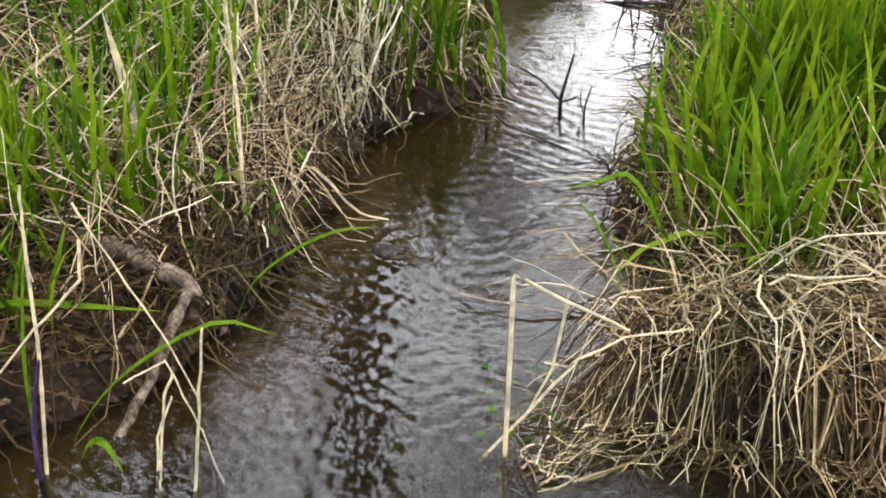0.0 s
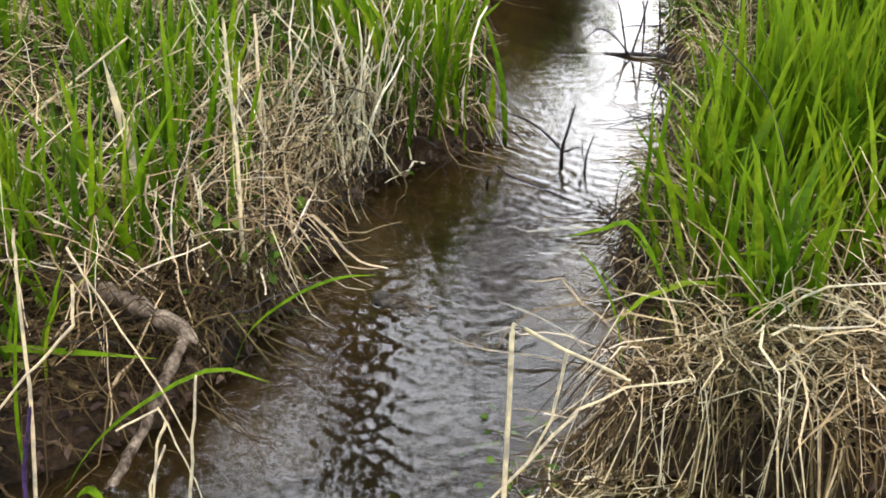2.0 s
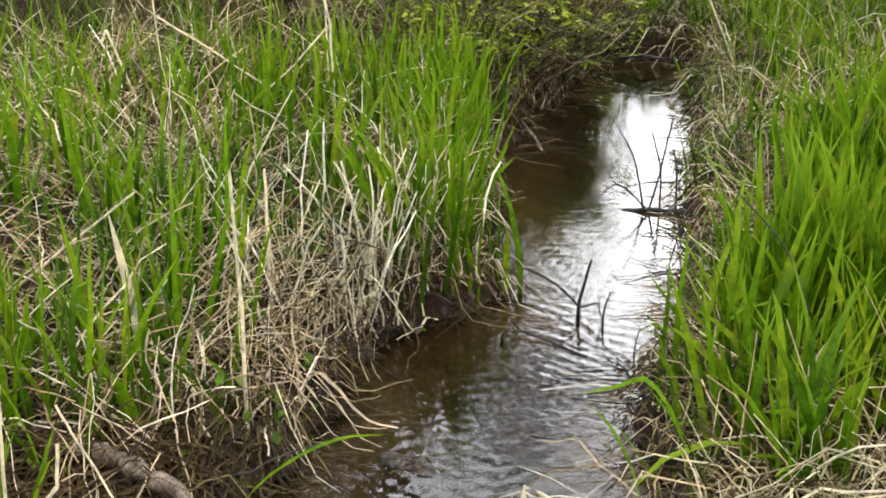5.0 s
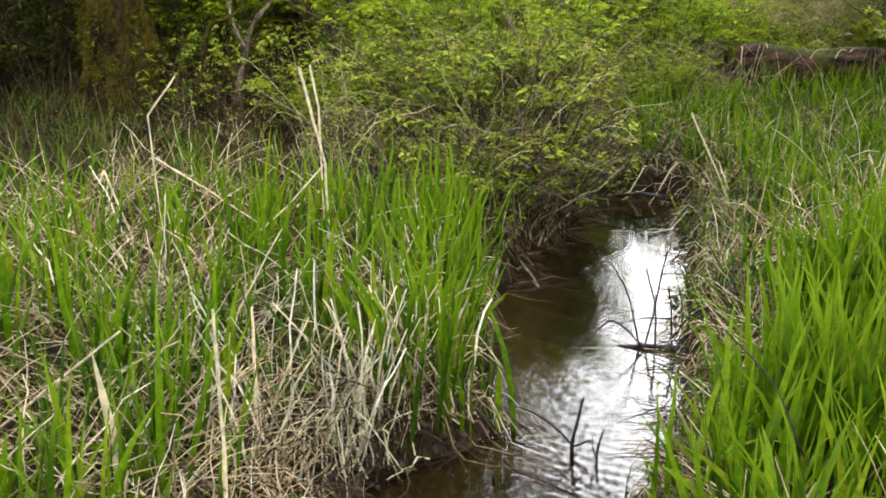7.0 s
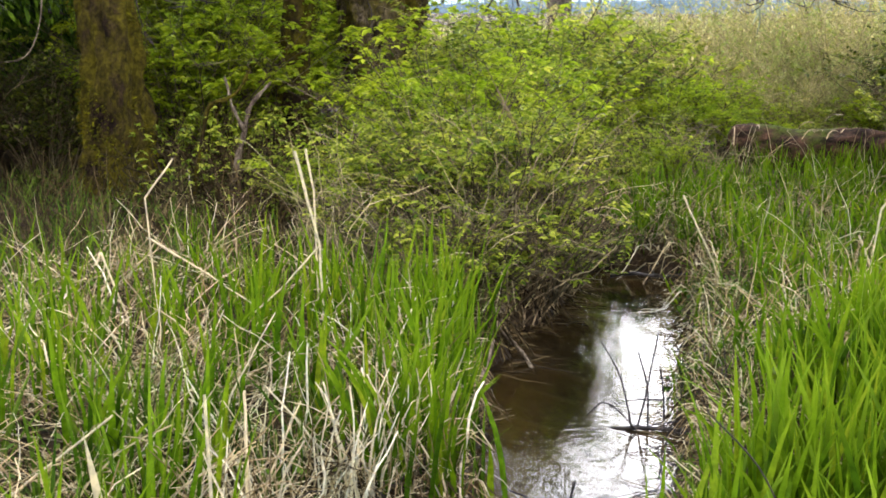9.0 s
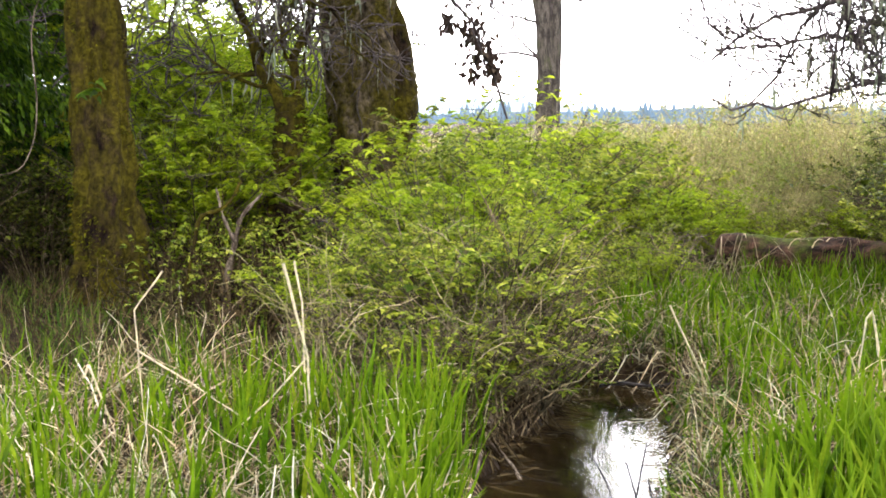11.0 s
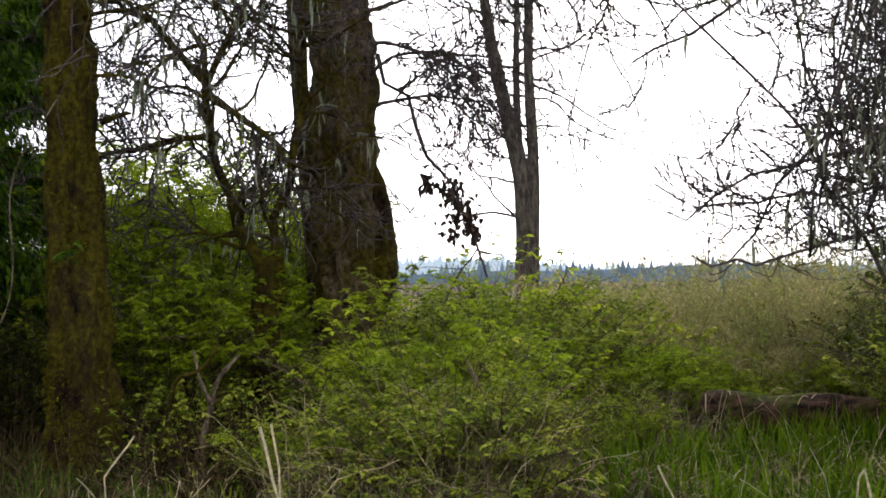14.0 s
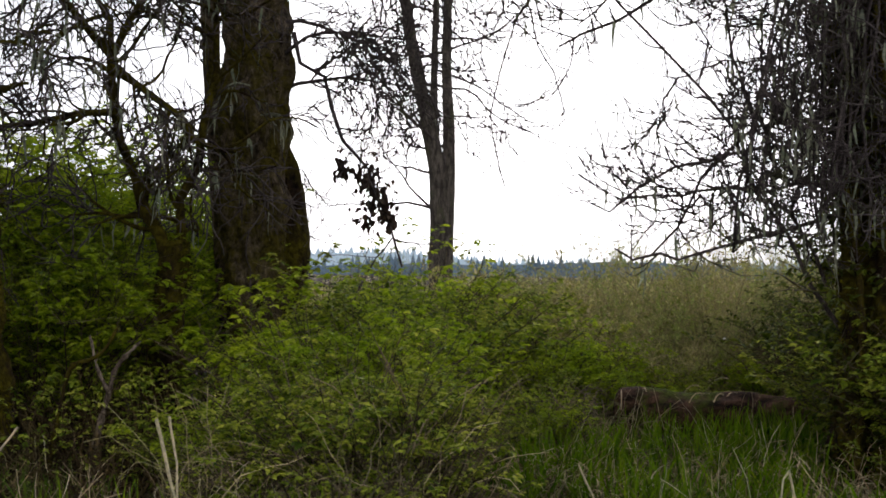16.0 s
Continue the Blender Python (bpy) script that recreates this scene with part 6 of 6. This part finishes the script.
for k, ln in enumerate(([(0.68, 4.5, 0.0), (0.65, 4.5, 0.14), (0.62, 4.5, 0.24), (0.55, 4.5, 0.36)], [(0.74, 4.5, 0.0), (0.735, 4.5, 0.16), (0.715, 4.5, 0.24), (0.69, 4.5, 0.32)],
                        [(0.70, 4.51, 0.0), (0.73, 4.5, 0.15), (0.75, 4.5, 0.28), (0.77, 4.5, 0.39)], [(0.69, 4.48, 0.01), (0.62, 4.47, 0.09), (0.56, 4.47, 0.12), (0.50, 4.47, 0.07)],
                        [(0.80, 4.48, 0.0), (0.79, 4.47, 0.15), (0.77, 4.46, 0.27)], [(0.85, 4.44, 0.0), (0.85, 4.43, 0.1), (0.845, 4.42, 0.22)])):
    stick("dead_reed", "dark dead reed standing in the brook", "reed", [ln], 0.0045, WET_WOOD, "dead reeds in the water", 5, 20 + k, 0.05)
stick("fallen_branch", "dark branch lying at the head of the pool", "branch", [[(0.93, 7.1, 0.04), (1.06, 7.02, 0.075), (1.22, 7.03, 0.055), (1.38, 6.95, 0.09), (1.56, 6.97, 0.07), (1.75, 6.9, 0.13)], [(1.22, 7.03, 0.055), (1.16, 6.95, 0.09), (1.13, 6.9, 0.15)]], 0.010, WET_WOOD, "", 6, 10, 0.25)
stick("snag", "pale lichen-covered dead branch leaning in the brush", "branch", [[(-1.52, 8.2, 0.2), (-1.49, 8.2, 0.44), (-1.42, 8.2, 0.72), (-1.36, 8.2, 0.95), (-1.22, 8.25, 1.12)], [(-1.40, 8.2, 0.78), (-1.47, 8.15, 0.95), (-1.50, 8.1, 1.15)]], 0.023, DEADWOOD, "", 8, 11, 0.22)
stick("snag", "thin bare dead branch hanging from the mossy tree", "branch", [[(-2.5, 8.5, 2.9), (-2.72, 8.2, 2.3), (-2.65, 8.0, 1.7), (-2.7, 8.0, 1.42), (-2.82, 8.0, 1.27), (-3.1, 8.0, 1.25)]], 0.0055, DEADWOOD, "", 6, 12)


stick("snag", "mossy crooked dead branch leaning in the brush", "branch", [[(-1.75, 8.0, 0.2), (-1.66, 8.0, 0.72), (-1.59, 7.95, 0.97), (-1.47, 7.92, 1.02), (-1.39, 7.9, 1.08), (-1.31, 7.9, 1.22)]], 0.018, MOSSY_BARK, "", 8, 42, 0.3)
stick("dark_stem", "thin dark arching stem in the lush grass", "stem", [[(0.86, 2.6, 0.10), (0.83, 2.6, 0.25), (0.75, 2.6, 0.41), (0.67, 2.6, 0.58), (0.54, 2.6, 0.72)]], 0.0032, WET_WOOD, "", 6, 13, 0.05)
stick("driftwood", "grey dead branch lying along the undercut bank", "branch", [[(0.24, 5.9, 0.16), (0.2, 5.6, 0.12), (0.15, 5.25, 0.07), (0.10, 4.95, 0.0)], [(0.2, 5.6, 0.12), (0.3, 5.45, 0.05), (0.36, 5.3, -0.01)]], 0.02, DEADWOOD, "", 7, 14)


def stalk(line, radius, label, bend_at=None):
    p = []
    for a, b in zip(line[:-1], line[1:]):
        p += [np.array(a) + (np.array(b) - np.array(a)) * u for u in (0.0, 0.25, 0.5, 0.75, 0.96)]
    p = np.array(p + [np.array(line[-1])])
    p += np.random.default_rng(int(radius * 1e6) + len(p)).normal(0, 0.0009, p.shape)
    v, f, a = tube_arrays(p[None], np.linspace(radius, radius * 0.6, len(p))[None], 6)
    tagged(new("straw_stalk", mesh_np("straw_stalk", v, f, STRAW_PALE, a)), label, "stalk", "single dead stalks")


PURPLE = woody("purple_stem_bark", (0.02, 0.008, 0.03), (0.06, 0.03, 0.09), bump=0.2, rough=0.5)
STRAW_PALE = leafy("bleached_stalk", [(0.0, (0.40, 0.32, 0.19)), (1.0, (0.62, 0.53, 0.36))], 0.0, 0.5)
BENT, UPRIGHT = "bleached dead stalk snapped over at a sharp bend", "bleached dead stalk standing in the grass"
stalk([(0.05, 1.85, -0.12), (0.05, 1.85, 0.43), (0.15, 1.86, 0.365), (0.28, 1.88, 0.285)], 0.0052, BENT)
stalk([(0.16, 1.9, 0.33), (0.14, 1.9, 0.18), (0.09, 1.9, 0.06)], 0.0034, BENT)
stalk([(0.0, 1.86, -0.02), (0.19, 1.9, 0.20), (0.28, 1.92, 0.24), (0.42, 1.95, 0.24)], 0.0035, BENT)
stalk([(-0.86, 1.8, -0.1), (-0.82, 1.8, 0.32), (-0.81, 1.8, 0.54), (-0.8, 1.8, 0.64)], 0.0042, UPRIGHT)
stalk([(-0.70, 1.75, 0.56), (-0.71, 1.75, 0.48), (-0.81, 1.75, 0.37), (-0.95, 1.75, 0.2)], 0.0032, BENT)
stalk([(-0.75, 1.9, 0.55), (-0.72, 1.9, 0.48), (-0.62, 1.9, 0.27), (-0.56, 1.9, 0.1)], 0.0026, BENT)
stalk([(-0.57, 1.75, 0.28), (-0.59, 1.75, 0.23), (-0.62, 1.75, 0.02), (-0.62, 1.75, -0.08)], 0.003, BENT)
stalk([(-0.66, 1.75, 0.26), (-0.58, 1.75, 0.31), (-0.53, 1.75, 0.15), (-0.50, 1.75, 0.02)], 0.0022, BENT)
stalk([(-1.40, 2.9, 0.16), (-1.21, 2.9, 0.31), (-1.04, 2.9, 0.45), (-0.85, 2.9, 0.60)], 0.0046, BENT)
stalk([(-0.55, 2.6, 0.05), (-0.55, 2.6, 0.44), (-0.56, 2.6, 0.75)], 0.0055, UPRIGHT)
stick("dark_stem", "dark purplish stem rising from the muddy inlet", "stem", [[(-0.86, 1.78, -0.05), (-0.855, 1.78, 0.1), (-0.84, 1.78, 0.2), (-0.82, 1.78, 0.29)]], 0.006, PURPLE, "", 6, 15, 0.05)
stalk([(-0.565, 1.75, -0.08), (-0.53, 1.75, 0.2), (-0.51, 1.75, 0.38)], 0.0036, UPRIGHT)
stalk([(-0.64, 1.80, -0.05), (-0.63, 1.82, 0.08), (-0.60, 1.84, 0.16)], 0.0034, UPRIGHT)
stalk([(-0.62, 4.70, 1.05), (-0.57, 4.70, 0.84), (-0.53, 4.70, 0.68), (-0.52, 4.70, 0.34)], 0.0065, BENT)
stalk([(-0.59, 4.79, 1.05), (-0.56, 4.79, 0.89), (-0.55, 4.79, 0.42)], 0.005, UPRIGHT)
stalk([(-0.52, 4.62, 0.70), (-0.66, 4.62, 0.54), (-0.86, 4.62, 0.36)], 0.004, BENT)
stalk([(-1.13, 4.87, 1.00), (-1.25, 4.87, 0.84), (-1.22, 4.87, 0.42)], 0.0042, BENT)
stalk([(-1.20, 4.70, 0.71), (-1.01, 4.70, 0.59), (-0.79, 4.70, 0.44)], 0.0042, BENT)
stalk([(-1.38, 4.6, 0.62), (-1.36, 4.6, 0.67), (-1.27, 4.6, 0.42), (-1.20, 4.6, 0.12)], 0.005, BENT)
stalk([(1.13, 6.0, 0.69), (1.26, 6.0, 0.42), (1.38, 6.0, 0.15)], 0.005, UPRIGHT)
stalk([(2.20, 6.0, 0.36), (2.14, 6.0, 0.66), (2.11, 6.0, 0.62), (2.08, 6.0, 0.35)], 0.007, BENT)
stalk([(2.01, 6.0, 0.49), (2.11, 6.0, 0.26), (2.19, 6.0, 0.12)], 0.006, UPRIGHT)
stalk([(-1.33, 3.3, 0.15), (-1.15, 3.4, 0.27), (-0.98, 3.5, 0.385)], 0.006, BENT)
stalk([(-0.56, 3.1, 0.15), (-0.56, 3.1, 0.40), (-0.56, 3.1, 0.60)], 0.006, UPRIGHT)


def blade(line, width, label, mat=None, side=(0.3, 1.0, 0.4)):
    p = spline(line, 12)
    w = width * np.interp(np.linspace(0, 1, 12), [0, 0.3, 0.7, 1], [0.5, 1, 0.8, 0.03])
    v, f, a = ribbon_arrays(p[None], w[None], np.array([side], float), 0.3)
    tagged(new("reed_blade", mesh_np("reed_blade", v, f, mat or GREEN, a)), label, "reed", "single reed blades")


ARCH = "long green reed blade arching over the water"
blade([(-0.84, 1.9, -0.03), (-0.76, 1.9, 0.10), (-0.66, 1.9, 0.20), (-0.51, 1.9, 0.29), (-0.40, 1.9, 0.26)], 0.016, ARCH)
blade([(-0.55, 2.3, 0.0), (-0.50, 2.3, 0.12), (-0.40, 2.3, 0.21), (-0.30, 2.3, 0.26), (-0.21, 2.3, 0.27)], 0.014, ARCH)
blade([(-1.05, 2.1, 0.17), (-0.97, 2.1, 0.20), (-0.85, 2.1, 0.195), (-0.66, 2.1, 0.18)], 0.020, ARCH)
blade([(-0.90, 1.9, 0.0), (-0.89, 1.9, 0.2), (-0.86, 1.9, 0.40), (-0.83, 1.9, 0.52)], 0.014, "upright green reed blade at the muddy edge")
blade([(-0.80, 1.85, -0.03), (-0.78, 1.84, 0.03), (-0.74, 1.82, 0.06), (-0.70, 1.80, -0.01)], 0.020, ARCH)
blade([(0.675, 2.4, 0.26), (0.68, 2.4, 0.30), (0.695, 2.4, 0.365), (0.72, 2.4, 0.44)], 0.036, "withered tan reed blade with a pointed tip", STRAW_PALE, (1.0, 0.3, -0.3))
stalk([(0.70, 2.41, 0.05), (0.69, 2.4, 0.17), (0.678, 2.4, 0.30)], 0.0045, UPRIGHT)
stalk([(0.68, 2.4, 0.298), (0.77, 2.4, 0.29), (0.85, 2.4, 0.26)], 0.0026, BENT)
blade([(0.60, 2.75, 0.05), (0.56, 2.7, 0.25), (0.52, 2.7, 0.40), (0.46, 2.65, 0.52)], 0.020, "bright green reed blade leaning over the brook")
blade([(-0.80, 2.7, 0.05), (-0.82, 2.7, 0.34), (-0.84, 2.7, 0.48), (-0.865, 2.7, 0.63)], 0.024, "withered pale reed blade standing on the bank", STRAW_PALE, (1.0, 0.2, 0.0))
blade([(0.44, 2.2, 0.02), (0.40, 2.2, 0.30), (0.32, 2.2, 0.45), (0.25, 2.2, 0.44), (0.18, 2.2, 0.42)], 0.016, ARCH)
blade([(0.50, 2.3, 0.08), (0.46, 2.3, 0.19), (0.40, 2.3, 0.30), (0.33, 2.3, 0.39)], 0.015, ARCH)
blade([(0.33, 2.1, 0.02), (0.29, 2.1, 0.27), (0.24, 2.1, 0.39), (0.19, 2.1, 0.45)], 0.012, ARCH)
blade([(0.42, 2.3, 0.0), (0.38, 2.3, 0.12), (0.33, 2.3, 0.22), (0.27, 2.3, 0.30)], 0.012, "thin green reed blade leaning over the brook")


def stone(x, y, size, seed):
    rng = np.random.default_rng(seed)
    bm = bmesh.new()
    bmesh.ops.create_icosphere(bm, subdivisions=3, radius=1.0)
    for v in bm.verts:
        k = 1 + 0.35 * noise.fractal(v.co * 1.3 + Vector((seed * 3.1, 0, 0)), 1.0, 2.0, 4)
        v.co = Vector((v.co.x * size * 1.5 * k, v.co.y * size * 0.8 * k, v.co.z * size * 0.38 * k))
    me = bpy.data.meshes.new("stone")
    bm.to_mesh(me)
    bm.free()
    me.polygons.foreach_set("use_smooth", [True] * len(me.polygons))
    me.materials.append(STONE)
    ob = tagged(new("stone", me), "wet grey-brown stone breaking the water", "stone", "stones in the brook")
    ob.matrix_world = pose(x, y, -0.004, 0, 0, rng.uniform(-40, 10))


# scraps of dead leaf caught where the stones break the water
for dx, dy, n in ((-0.16, 2.62, 40), (0.03, 2.44, 18)):
    pl = np.stack([rng.normal(dx, 0.035, n), rng.normal(dy, 0.018, n), rng.uniform(0.002, 0.016, n)], -1)
    arr = leaf_arrays(rng, pl, rng.uniform(0.008, 0.035, n), rng.uniform(0, 6.3, n), rng.normal(0.05, 0.25, n), rng.normal(0, 0.4, n), 0.2, 0.5)
    tagged(new("drift_litter", mesh_np("drift_litter", *arr[:2], STRAW_DARK, arr[2])), "scraps of brown dead leaf caught on the stones", "litter", kind="stuff")
stone(-0.18, 2.64, 0.045, 1)
stone(-0.13, 2.60, 0.028, 2)
stone(0.02, 2.46, 0.026, 3)
stone(-0.24, 2.30, 0.020, 4)
stone(0.52, 6.62, 0.05, 5)
stone(0.62, 6.85, 0.04, 6)


# ---------------------------------------------------------------- moss on the trunks
MOSS = leafy("moss_tufts", [(0.0, (0.030, 0.026, 0.003)), (0.5, (0.095, 0.085, 0.004)), (1.0, (0.17, 0.155, 0.007))], 0.3, 0.9)
rng = np.random.default_rng(95)
for tree in [o for o in bpy.data.objects if o.name.startswith("tree")]:
    for t in [c for c in tree.children if c.name.startswith(("trunk", "burr", "side_stem"))]:
        me = t.data
        if me.materials[0] not in (MOSSY_BARK, GREY_BARK):
            continue
        share = 1.0 if me.materials[0] == MOSSY_BARK else 0.7
        co = np.empty(len(me.vertices) * 3, np.float32)
        no = np.empty(len(me.vertices) * 3, np.float32)
        me.vertices.foreach_get("co", co)
        me.vertices.foreach_get("normal", no)
        co, no = co.reshape(-1, 3), no.reshape(-1, 3)
        ok = np.where((co[:, 2] < 4.8))[0]
        n = int(min(14000, len(ok) * 10) * share)
        i = rng.choice(ok, n)
        at = co[i] + rng.normal(0, 0.03, (n, 3))
        mask = np.sin(at[:, 2] * 4 + at[:, 0] * 9) + np.sin(at[:, 2] * 9 + at[:, 0] * 17 + at[:, 1] * 13) > np.interp(at[:, 2], [0.3, 1.3, 2.2], [-0.8, 0.55, 1.1]) + (0 if share == 1 else 0.1)
        at, nn = at[mask], no[i][mask]
        n = len(at)
        way = unit(nn + rng.normal(0, 0.5, (n, 3)) + [0, 0, -0.35])
        ln = rng.uniform(0.012, 0.034, n)
        p = at[:, None] - nn[:, None] * 0.012 + way[:, None] * (ln[:, None] * np.linspace(0, 1.3, 3)[None])[..., None]
        part("moss", ribbon_arrays(p, np.array([1.0, 0.8, 0.1])[None] * rng.uniform(0.007, 0.016, n)[:, None], rng.normal(0, 1, (n, 3))), MOSS, t, "olive moss tufts", "stuff")
